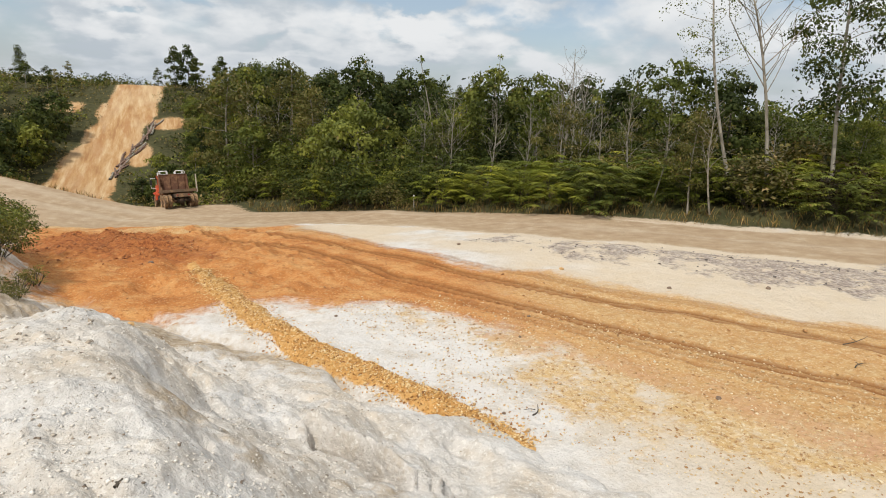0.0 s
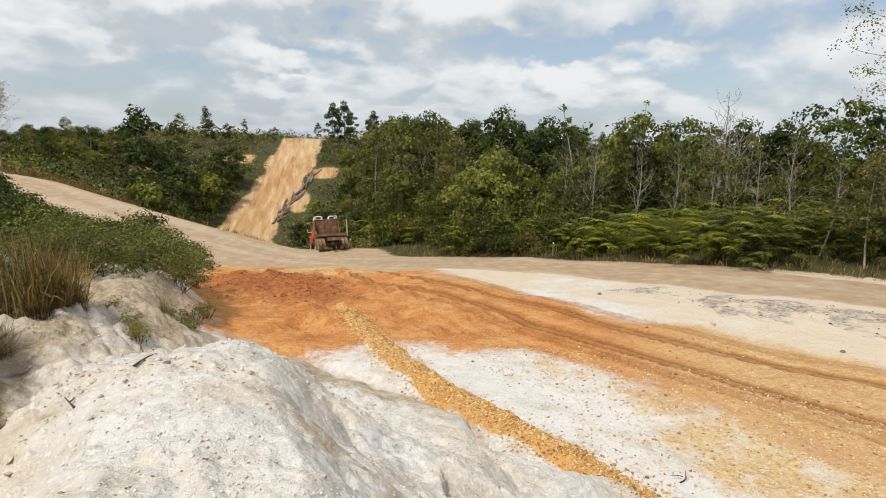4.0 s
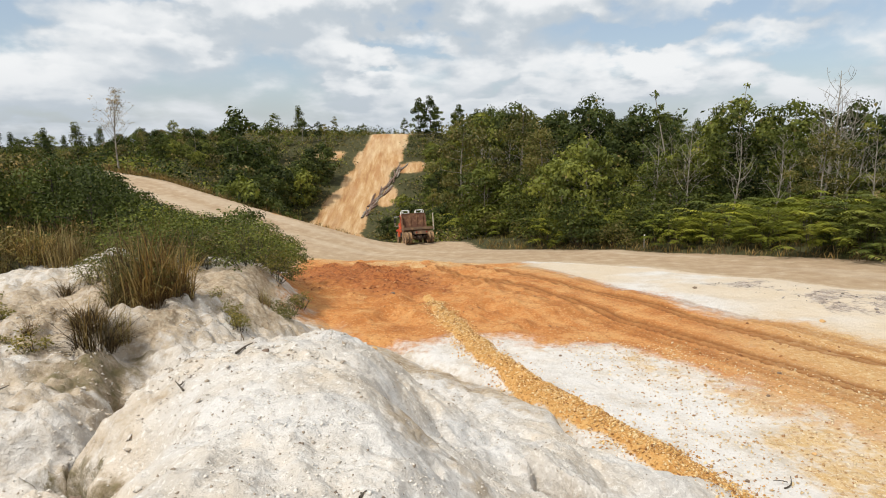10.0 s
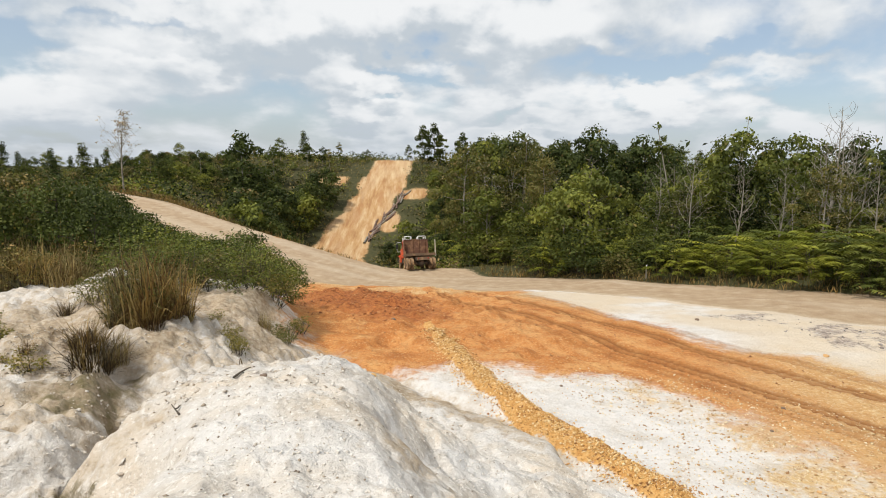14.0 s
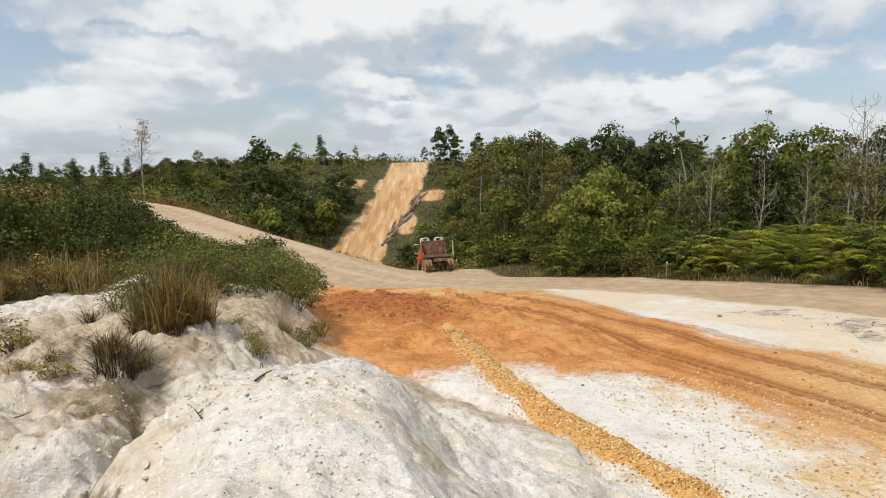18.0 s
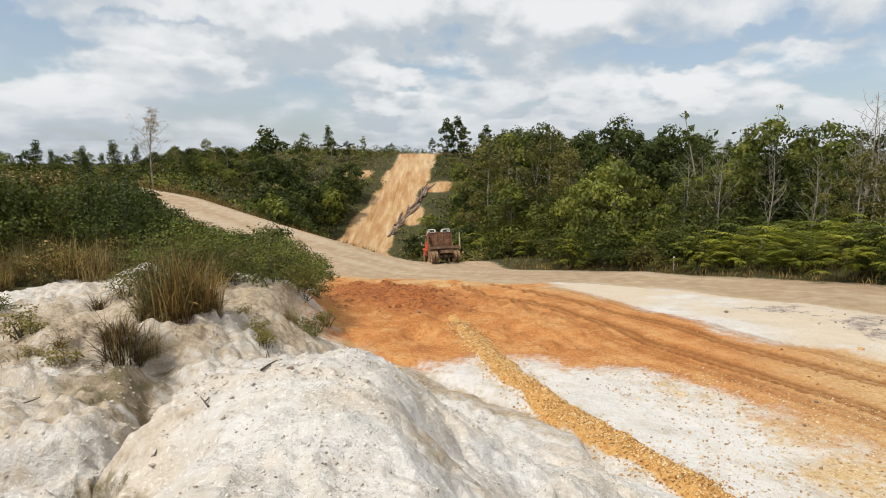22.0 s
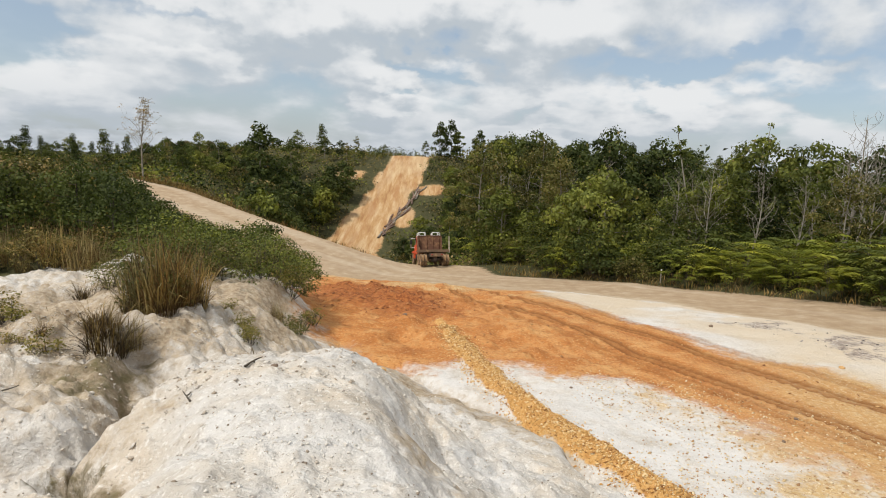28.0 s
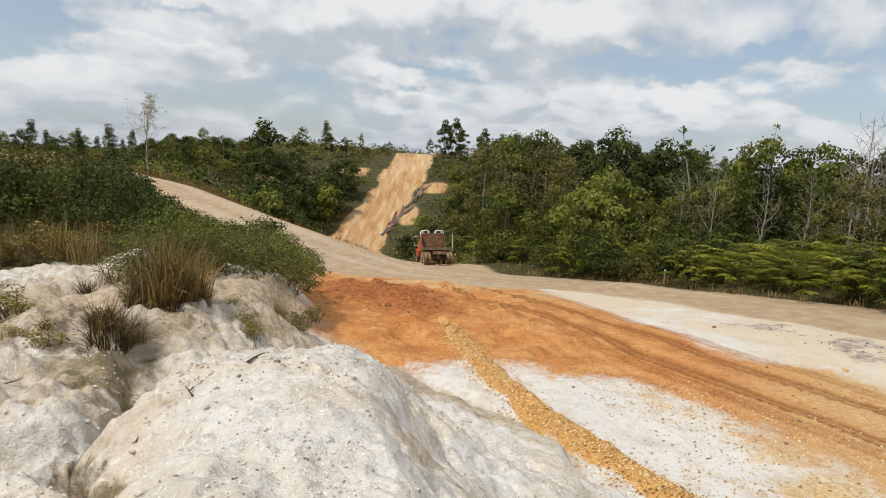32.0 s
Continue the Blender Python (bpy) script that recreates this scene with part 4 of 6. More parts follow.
def grass_clump(name, seed, high, wide, blades, label, mat, dark_share=0.35):
    """Arching blades from one root, with dead dark stalks below."""
    rng = np.random.default_rng(seed)

    def fan(n, h, arch, width):
        th = rng.uniform(0, 2 * np.pi, n)
        r = wide * 0.45 * np.sqrt(rng.uniform(0, 1, n))
        base = np.stack([r * np.cos(th), r * np.sin(th), np.full(n, -0.05)], 1)
        out = np.stack([np.cos(th + rng.normal(0, 0.7, n)), np.sin(th + rng.normal(0, 0.7, n)), np.zeros(n)], 1)
        hh, rr = h * rng.uniform(0.30, 1.12, n)[:, None], wide * arch * rng.uniform(0.1, 1.5, n)[:, None] ** 1.3
        side = np.cross(out, [0, 0, 1.0]) * (width * rng.uniform(0.5, 1.4, n))[:, None]
        kink = rng.normal(0, 0.10 * h, (n, 3)) * np.array([1, 1, 0.2])
        sag = rng.uniform(0.0, 1.7, (n, 1)) ** 1.2
        rows = []
        for t, w in ((0, 0.8), (0.35, 1.0), (0.7, 0.75), (1.0, 0.05)):
            c = base + out * rr * t ** 1.6 + kink * t * t + np.array([0, 0, 1.0]) * hh * (t - 0.34 * t ** 3 * sag)
            rows += [c - side * w, c + side * w]
        v = np.stack(rows, 1)
        q = np.array([[0, 1, 3, 2], [2, 3, 5, 4], [4, 5, 7, 6]])
        return v.reshape(-1, 3), (np.arange(n)[:, None, None] * 8 + q[None]).reshape(-1, 4), np.repeat(rng.uniform(0, 1, n), 8)

    root = thing(name, label, "grass clump", "grass clumps on the bank")
    s = Shape()
    s.add(*fan(int(blades * 1.3), high, 0.46, 0.0085))
    part("tuft", s.mesh("tuft", mat), root)
    d = Shape()
    d.add(*fan(int(blades * dark_share), high * 0.62, 0.6, 0.008))
    part("dead_tuft", d.mesh("dead_tuft", GRASS_DARK), root, "dark dead stalks")
    return root


def height_at(x, y):
    return float(land(np.array([x]), np.array([y]))[0])


def stand(ob, x, y, turn=0.0, scale=1.0, sink=0.05):
    """Put a thing on the ground; the first use of a model moves it, later ones copy it."""
    m = pose(x, y, height_at(x, y) - sink, 0, 0, turn)
    if ob.get("placed"):
        o = copy_thing(ob, m)
    else:
        ob["placed"] = 1
        ob.matrix_basis = m
        o = ob
    o.scale = (scale, scale, scale * 1.0)
    return o


def place_all(models, spots, rng, shares, low, high, sink=0.05):
    for px, py in spots:
        stand(models[rng.choice(len(models), p=shares)], px, py, rng.uniform(0, 360), rng.uniform(low, high), sink)


def foliage_stuff(name, spots, mat, label, category, seed, clump_size, count, leaf, tall):
    """One mesh of many leaf clumps on the ground, for what nobody could count."""
    rng = np.random.default_rng(seed)
    px, py = spots
    pz = land(px, py)
    s = Shape()
    n = len(px)
    at = np.repeat(np.stack([px, py, pz], 1), count, axis=0)
    size = np.repeat(clump_size * rng.uniform(0.5, 1.4, n), count)[:, None]
    high = np.repeat(tall * rng.uniform(0.4, 1.3, n), count)[:, None]
    th, up = rng.uniform(0, 2 * np.pi, n * count), rng.uniform(0.05, 1.0, n * count)
    ring = np.sqrt(1 - up ** 2)
    dome = np.stack([np.cos(th) * ring, np.sin(th) * ring, up], 1)
    base = at + dome * np.concatenate([size, size, high], 1) * rng.uniform(0.7, 1.08, (n * count, 1))
    d = dome + rng.normal(0, 0.55, (n * count, 3)) + np.array([0, 0, -0.25])
    d /= np.linalg.norm(d, axis=1)[:, None]
    ln = leaf * rng.uniform(0.6, 1.4, n * count)
    s.leaves(base, d, ln, ln * rng.uniform(0.45, 0.75, n * count), 0.2, rng, np.clip(np.repeat(rng.uniform(0.1, 0.9, n), count) + rng.normal(0, 0.14, n * count), 0, 1))
    return tagged(new(name, s.mesh(name, mat)), label, category, kind="stuff")


def blade_stuff(name, spots, mat, label, category, seed, per, high, lean=0.35, width=0.02):
    """One mesh of upright grass blades."""
    rng = np.random.default_rng(seed)
    px, py = spots
    at = np.repeat(np.stack([px, py, land(px, py) - 0.03], 1), per, axis=0)
    n = len(at)
    at[:, :2] += rng.normal(0, 0.16, (n, 2))
    d = np.stack([rng.normal(0, lean, n), rng.normal(0, lean, n), np.ones(n)], 1)
    d /= np.linalg.norm(d, axis=1)[:, None]
    ln = high * rng.uniform(0.35, 1.2, n)
    s = Shape()
    s.leaves(at, d, ln, width + 0.035 * ln, 0.12, rng, np.clip(np.repeat(rng.uniform(0.1, 0.9, len(px)), per) + rng.normal(0, 0.15, n), 0, 1))
    return tagged(new(name, s.mesh(name, mat)), label, category, kind="stuff")


def fern_thicket(name, seed, high, wide, fronds, pairs, leaflet, mat, label, group="roadside bushes"):
    """Arching fronds with paired leaflets, layered one above another."""
    rng = np.random.default_rng(seed)
    wood, green = Shape(), Shape()
    for i in range(fronds):
        th, r = rng.uniform(0, 2 * math.pi), wide * 0.7 * math.sqrt(rng.uniform(0, 1))
        a = np.array([r * math.cos(th), r * math.sin(th), high * rng.uniform(0.05, 0.85) * (1 - 0.5 * (r / wide) ** 2)])
        th2 = th + rng.normal(0, 0.8)
        reach = wide * rng.uniform(0.45, 0.8)
        t = np.linspace(0, 1, pairs)[:, None]
        out = np.array([math.cos(th2), math.sin(th2), 0])
        spine = a + out * reach * t + np.array([0, 0, 1.0]) * reach * (0.55 * t - 0.75 * t * t)
        if i % 3 == 0:
            wood.tube([(a[0] * 0.6, a[1] * 0.6, -0.1), a], [0.012, 0.008], 3)
        side = np.cross(out, [0, 0, 1.0])
        ln = leaflet * (1.15 - 0.8 * np.abs(2 * t[:, 0] - 0.7)) * rng.uniform(0.8, 1.2)
        ln = np.maximum(ln, 0.3 * leaflet)
        tone = rng.uniform(0.1, 0.95)
        for s in (-1, 1):
            way = side * s + out * 0.45 + rng.normal(0, 0.08, (pairs, 3)) - np.array([0, 0, 0.15])
            way /= np.linalg.norm(way, axis=1)[:, None]
            green.leaves(spine, way, ln, ln * 0.34, 0.15, None, tone)
    root = thing(name, label, "bush", group)
    part("woody_base", wood.mesh("woody_base", BARK_DARK, True), root)
    part("foliage", green.mesh("foliage", mat), root)
    return root

# ---- the woods beyond the lane ----
rng = np.random.default_rng(4)
IN_WOODS = "in roadside woods"
TREES = [broad_tree("broadleaf_tree", 11, 10.5, 2.8, 0.22, LEAF_MID, BARK_PALE, 96, 46, 0.22, (0.5, 0.2), "mid-green broadleaf tree with a pale trunk " + IN_WOODS),
         broad_tree("broadleaf_tree", 12, 12.0, 2.9, 0.24, LEAF_DARK, BARK_DARK, 102, 46, 0.20, (-0.4, 0.3), "dark green broadleaf tree with a dense tapering crown " + IN_WOODS, form="cone"),
         broad_tree("broadleaf_tree", 13, 9.0, 2.8, 0.21, LEAF_BRIGHT, BARK_PALE, 84, 44, 0.25, (0.3, -0.4), "bright green young broadleaf tree " + IN_WOODS),
         broad_tree("slender_tree", 14, 11.5, 1.9, 0.22, LEAF_MID, BARK_PALE, 45, 36, 0.45, (0.9, 0.1), "slender pale-trunked tree with a small open crown"),
         broad_tree("slender_tree", 15, 8.5, 1.8, 0.22, LEAF_OLIVE, BARK_PALE, 45, 36, 0.30, (-0.6, 0.3), "slender olive-leaved tree among roadside scrub")]
NEAR_TREES = [broad_tree("broadleaf_tree", 16, 9.5, 2.8, 0.21, LEAF_MID, BARK_PALE, 96, 44, 0.26, (0.5, 0.3), "mid-green fine-leaved tree with a pale trunk in roadside woods", trunk=0.007),
              broad_tree("broadleaf_tree", 17, 11.0, 2.8, 0.21, LEAF_DARK, BARK_PALE, 96, 44, 0.24, (-0.5, 0.4), "dark green fine-leaved tree in roadside woods", trunk=0.007),
              broad_tree("slender_tree", 18, 8.0, 1.9, 0.15, LEAF_OLIVE, BARK_PALE, 48, 38, 0.40, (-0.7, 0.5), "slender olive green tree with a thin pale trunk", trunk=0.006)]
NEAR_BUSHES = [fern_thicket("roadside_fern", 35, 2.3, 1.9, 62, 15, 0.26, LEAF_BRIGHT, "bright yellow-green fern thicket at the foot of the woods"),
               shrub("roadside_bush", 36, 2.6, 1.7, 0.20, LEAF_SCRUB, 80, 20, "olive and brown scrubby bush at the foot of the woods"),
               fern_thicket("roadside_fern", 38, 2.8, 1.9, 66, 13, 0.30, LEAF_MID, "mid-green fern thicket at the foot of the woods"),
               shrub("roadside_bush", 39, 2.0, 1.5, 0.16, GRASS_DARK, 60, 18, "dead brown bush tangled among the ferns")]
BUSHES = [fern_thicket("roadside_fern", 31, 2.6, 2.0, 60, 14, 0.30, LEAF_BRIGHT, "bright yellow-green fern thicket at the foot of the woods"),
          shrub("roadside_bush", 32, 3.2, 1.8, 0.20, LEAF_MID, 90, 26, "mid-green leafy bush at the foot of the woods"),
          shrub("roadside_bush", 33, 2.0, 1.6, 0.17, LEAF_OLIVE, 80, 24, "olive green scrubby bush beside the lane"),
          shrub("roadside_bush", 34, 3.6, 2.0, 0.21, LEAF_DARK, 96, 26, "dark green dense bush at the edge of the woods")]


def scatter(x0, x1, y0, y1, step, rng, jitter=0.45):
    xs, ys = np.meshgrid(np.arange(x0, x1, step), np.arange(y0, y1, step))
    x = xs.ravel() + rng.uniform(-jitter, jitter, xs.size) * step
    y = ys.ravel() + rng.uniform(-jitter, jitter, xs.size) * step
    return x, y


def sides(x, y):
    """Distance from the lane (+: the side of the woods), from the hill track (+: its right), from the bank's foot (+: up on it)."""
    d, side, _ = along(LANE, x, y)
    t, tside, _ = along(TRACK, x, y)
    b, bside, _ = along(TOE, x, y)
    return d * -side, t * -tside, b * bside, np.hypot(x, y), np.degrees(np.arctan2(x, np.maximum(y, 0.1)))


# the woods' skyline: bearing, slope of the tree tops as seen from the mound
SKYLINE = [(-3, 2.4), (0, 3.0), (2, 2.9), (4, 3.1), (6, 2.9), (9, 3.1), (11.6, 2.3), (14, 2.4), (15.6, 3.3), (17.9, 2.0), (19.8, 2.7), (22, 1.9), (24.7, 1.6), (26.4, 2.0), (28, 2.6), (29.3, 2.1),
           (31, 2.8), (32.3, 1.9), (35, 2.2), (36, 2.6), (39, 2.4), (43, 4.2), (46, 2.8), (48, 3.2), (52, 1.6), (57, 2.8), (66, 2.8)]


def tree_scale(px, py, high, most):
    """The scale of a tree of that height that keeps below the skyline."""
    el = np.interp(math.degrees(math.atan2(px, py)), *np.array(SKYLINE).T)
    return min(most, (EYE + math.hypot(px, py) * math.tan(math.radians(el)) - height_at(px, py)) / high)


x, y = scatter(-8, 84, 0, 122, 4.3, rng)
w, t, b, far, az = sides(x, y)
ok = (w > np.where(az > 18, 12.0, 8.5)) & (w < 34) & (t > 10) & (az < 64) & (far < 110) & ((az > 2.8) | (far < 62))
for px, py, dist in zip(x[ok], y[ok], w[ok]):
    if dist > 20 and rng.random() < 0.4:
        continue
    near = px > 17 and py < 40 and dist < 24
    kind = rng.choice(3, p=[0.40, 0.26, 0.34]) if near else rng.choice(len(TREES), p=[0.30, 0.28, 0.06, 0.18, 0.18])
    high = (9.5, 11.0, 8.0)[kind] if near else (10.5, 12.0, 9.0, 11.5, 8.5)[kind]
    most = rng.uniform(0.60, 1.0) * (0.66 + 0.016 * min(dist, 30))
    k = tree_scale(px, py, high, most) * rng.uniform(0.9, 1.0)
    if k > 0.3:
        stand((NEAR_TREES if near else TREES)[kind], px, py, rng.uniform(0, 360), k)
x, y = scatter(-8, 62, 0, 112, 2.2, rng)
w, t, b, far, az = sides(x, y)
ok = (w > 4.6) & (w < 16) & (t > 8) & (az < 63)
for px, py, dist in zip(x[ok], y[ok], w[ok]):
    if px > 16 and py < 40:
        stand(NEAR_BUSHES[rng.choice(4, p=[0.47, 0.11, 0.33, 0.09])], px, py, rng.uniform(0, 360), rng.uniform(0.50, 1.1) + 0.05 * dist)
        continue
    kind = rng.choice(len(BUSHES), p=[0.32, 0.27, 0.19, 0.22])
    stand(BUSHES[kind], px, py, rng.uniform(0, 360), rng.uniform(0.40, 0.72) + 0.055 * dist)

# single trees that stand out against the sky
sparse = broad_tree("tall_slender_tree", 41, 15.0, 2.0, 0.10, LEAF_MID, BARK_PALE, 72, 22, 0.55, (-1.8, 1.9), "tall slender tree leaning over the lane, sparse leaves", 1.2, trunk=0.006)
stand(sparse, 27.9, 24.5, 0, 1.0, 0.1)
grey_tree = bare_tree("bare_tree", 42, 15.5, BARK_PALE, "tall leafless pale tree with many fine twigs", (-2.6, 2.7), 34, thick=0.0065)
stand(grey_tree, 29.6, 23.9, 0, 1.0, 0.1)
big = broad_tree("big_leaved_tree", 43, 16.0, 3.6, 0.165, LEAF_DARK, BARK_PALE, 112, 70, 0.40, (-0.4, 0.6), "tall tree with large dark leaves in tiers and pale forked limbs", 0.9, trunk=0.007)
stand(big, 31.8, 21.8, 0, 1.0, 0.1)
small_bare = bare_tree("bare_tree", 44, 9.0, BARK_PALE, "leafless pale grey tree among the woods", (0.9, 0.3), 18, thick=0.008)


def stand_to(model, high, bearing, dist, slope, turn=0.0):
    """Stand a tree on a bearing so that its top comes up to a slope, both in degrees as seen from the mound."""
    px, py = dist * math.sin(radians(bearing)), dist * math.cos(radians(bearing))
    return stand(model, px, py, turn, (EYE + dist * math.tan(radians(slope)) - height_at(px, py)) / high, 0.1)


for bearing, dist, slope in ((33.4, 46, 5.2), (34.6, 47, 3.6), (32.6, 44, 2.6), (36.0, 46, 3.0), (16.5, 58, 1.2), (22.5, 50, 0.6), (40.5, 40, 1.8), (9.5, 64, 0.4), (12.5, 57, 0.2), (6.5, 66, -0.4), (27.0, 44, 0.8), (47.0, 34, 1.5),
                             (24.2, 47, 1.2), (20.5, 52, 0.9), (30.0, 45, 0.6), (37.5, 41, 0.9), (42.0, 36, 0.2), (51.5, 39, 0.5), (5.0, 68, 0.8), (14.0, 55, -0.6)):
    stand_to(small_bare, 9.0, bearing, dist, slope, rng.uniform(0, 360))
tuft = broad_tree("tufted_tree", 45, 11.5, 0.8, 0.24, LEAF_MID, BARK_PALE, 12, 9, 0.88, (-2.6, 0.4), "thin leaning tree with a small tuft of leaves on top", trunk=0.007)
stand_to(tuft, 11.3, 24.0, 52, 4.5)
crowned = broad_tree("crowned_tree", 46, 11.0, 2.6, 0.25, LEAF_MID, BARK_PALE, 66, 46, 0.60, (-0.5, 0.2), "tall tree with a broad flat crown over a bare trunk", trunk=0.008, form="flat")
for bearing, dist, slope, turn in ((28.3, 50, 3.9, 0), (31.2, 52, 3.5, 140), (5.4, 74, 3.0, 200), (43.2, 43, 4.9, 70)):
    stand_to(crowned, 11.2, bearing, dist, slope, turn)
tip = broad_tree("tufted_tree", 47, 11.5, 0.7, 0.2, LEAF_MID, BARK_PALE, 9, 7, 0.92, (0.4, 0.2), "thin straight tree with one small tuft above the crowns", trunk=0.005)
stand_to(tip, 11.3, 27.7, 54, 5.1)
domed = broad_tree("domed_tree", 48, 11.5, 3.1, 0.28, LEAF_DARK, BARK_DARK, 114, 50, 0.20, (0.1, 0.2), "dense dark green tree with a domed crown above the woods")
for bearing, dist, slope, turn in ((15.6, 66, 4.1, 0), (9.2, 74, 3.6, 80), (7.0, 78, 3.2, 190), (19.7, 68, 3.3, 250), (39.0, 52, 3.2, 20), (47.5, 44, 4.0, 130), (12.8, 72, 2.9, 40), (36.0, 56, 3.2, 10)):
    stand_to(domed, 11.6, bearing, dist, slope, turn)
feathery = broad_tree("feathery_tree", 49, 10.5, 2.5, 0.20, LEAF_OLIVE, BARK_PALE, 78, 46, 0.34, (0.4, 0.2), "olive fine-leaved tree with forked pale limbs", trunk=0.009)
for bearing, dist, slope, turn in ((9.4, 58, 3.3, 0), (5.0, 63, 2.6, 120), (11.2, 56, 1.8, 240), (34.5, 42, 1.2, 100), (45.2, 34, 1.0, 10)):
    stand_to(feathery, 10.6, bearing, dist, slope, turn)
bright = broad_tree("young_tree", 50, 6.5, 2.6, 0.21, LEAF_MID, BARK_PALE, 112, 46, 0.12, (0.2, 0.1), "bushy mid-green young tree at the front of the woods")
for bearing, dist, slope, turn in ((15.2, 47, 0.6, 0), (13.4, 49, -0.8, 90), (6.6, 58, -1.6, 200)):
    stand_to(bright, 6.6, bearing, dist, slope, turn)

# ---- the hills behind ----
pale = bare_tree("sparse_tree", 51, 10.5, BARK_PALE, "pale thin-crowned tree standing alone by the lane", (0.3, 0.2), 38, "hill trees", 9, GRASS_STRAW)
stand_to(pale, 10.6, -24.8, 86, 4.2)
skyline = broad_tree("hilltop_tree", 52, 11.0, 2.6, 0.42, LEAF_DARK, BARK_DARK, 66, 24, 0.20, (0.2, 0), "tall dark tree on the skyline beside the hill track", 1.0, "hill trees")
for bearing, dist, slope in ((0.4, 172, 4.0), (1.4, 174, 4.2), (2.0, 170, 3.2), (4.0, 176, 3.4), (5.6, 172, 3.0), (-0.9, 180, 2.2), (8, 170, 2.9), (12, 165, 2.4)):
    stand_to(skyline, 11.2, bearing, dist, slope, rng.uniform(0, 360))
umbrella = broad_tree("umbrella_tree", 53, 8.0, 2.4, 0.34, LEAF_DARK, BARK_PALE, 48, 24, 0.35, (0.2, 0), "small dark tree with a rounded crown on the scrubby hill", 1.0, "hill trees")
for bearing, dist, slope in ((-15.4, 124, 3.1), (-33.6, 150, 0.9), (-30.9, 160, 0.6), (-10.0, 165, 2.2), (-8.6, 168, 1.9), (-4.6, 176, 1.7), (-19.0, 140, 1.4), (-12.8, 150, 1.9), (-22.0, 150, 0.5)):
    stand_to(umbrella, 8.2, bearing, dist, slope, rng.uniform(0, 360))
round_tree = broad_tree("hill_tree", 54, 5.6, 2.7, 0.34, LEAF_DARK, BARK_DARK, 84, 22, 0.10, (0.1, 0), "dense dark round tree on the scrubby hillside", 1.0, "hill trees")
round_olive = broad_tree("hill_tree", 55, 4.2, 2.4, 0.32, LEAF_MID, BARK_DARK, 66, 20, 0.10, (0.1, 0), "dense green low tree on the scrubby hillside", 1.0, "hill trees")
round_scrub = broad_tree("hill_tree", 56, 4.2, 2.5, 0.32, LEAF_SCRUB, BARK_DARK, 66, 20, 0.10, (0.1, 0), "brownish olive low tree on the scrubby hillside", 1.0, "hill trees")
x, y = scatter(-75, 30, 78, 175, 4.6, rng)
w, t, b, far, az = sides(x, y)
near_track = (t < -7.2) & (t > -26) & (far > 84) & (far < 138) & (w > 9) & (az > -16)
place_all([round_tree, round_olive, round_scrub], zip(x[near_track], y[near_track]), rng, [0.80, 0.14, 0.06], 0.95, 1.6)
rest = (az < -16) & (w > 14) & (rough(x, y, 18, 2, 171) > 0.05) & (az > -44)
place_all([round_tree, round_olive, round_scrub], zip(x[rest], y[rest]), rng, [0.16, 0.34, 0.5], 0.4, 0.85)
low_right = (t > np.where((far > 104) & (far < 150), 10.5, 7.0)) & (t < 22) & (far > 84) & (far < 150) & (w > 10) & ~(np.hypot((x + 1.5) / 6.0, (y - 140) / 9.0) < 1.0) & ~(np.hypot((x + 4.5) / 4.0, (y - 124) / 11.0) < 0.9)
place_all([round_tree, round_olive], zip(x[low_right], y[low_right]), rng, [0.45, 0.55], 0.6, 1.0)
HILL_TREES = [TREES[0], TREES[1], TREES[4], BUSHES[3], BUSHES[1]]
x, y = scatter(-70, 70, 84, 190, 6.0, rng)
w, t, b, far, az = sides(x, y)
right = (t > 17) & (w > 20) & (far > 105) & (az < 40) & (far < 190)
place_all(HILL_TREES, zip(x[right], y[right]), rng, [0.36, 0.34, 0.2, 0.05, 0.05], 0.55, 0.85)
x, y = scatter(-110, 0, 84, 200, 11, rng)
w, t, b, far, az = sides(x, y)
ok = (t < -10) & (w > 8) & (far > 120) & (az > -46)
ok &= rough(x, y, 30, 2, 141) > 0.0
place_all(HILL_TREES, zip(x[ok], y[ok]), rng, [0.2, 0.2, 0.2, 0.2, 0.2], 0.2, 0.75)
for i, (mat, label) in enumerate(((LEAF_SCRUB, "low olive scrub covering the hillsides"), (LEAF_DARK, "dark green low scrub covering the hillsides"), (LEAF_MID, "green low scrub covering the hillsides"))):
    x, y = scatter(-120, 80, 60, 215, (2.7, 4.6, 4.4)[i], rng)
    w, t, b, far, az = sides(x, y)
    keep = (np.abs(t) > (5.8, 7.0, 7.0)[i] + 1.2 * wave(x, y, 7, 5)) & (w > 5.0) & (az > -47) & (az < 30)
    keep &= (rough(x, y, 16, 2, 101 + i) > (-0.7, -0.3, -0.35)[i]) & ~((np.hypot((x + 1.5) / 6.0, (y - 140) / 9.0) < 0.9) | (np.hypot((x + 4.5) / 4.0, (y - 124) / 11.0) < 0.9) | (np.hypot((x + 20) / 4.0, (y - 152) / 4.5) < 0.9))
    foliage_stuff("hill_scrub", (x[keep], y[keep]), mat, label, "scrub", 60 + i, (1.5, 2.0, 1.7)[i], (34, 46, 40)[i], (0.42, 0.5, 0.46)[i], (1.3, 2.6, 1.9)[i])
ang, dist = rng.uniform(-0.95, 1.1, 2600), np.geomspace(330, 1700, 2600) * rng.uniform(0.9, 1.1, 2600)
foliage_stuff("distant_woods", (dist * np.sin(ang), dist * np.cos(ang)), LEAF_DARK, "distant dark green woods reaching to the horizon", "woods", 70, 5.5, 22, 1.9, 5.0)

x, y = scatter(10, 130, 20, 150, 5.2, rng)
w, t, b, far, az = sides(x, y)
keep = (w > 26) & (t > 14) & (az < 66) & (far < 150)
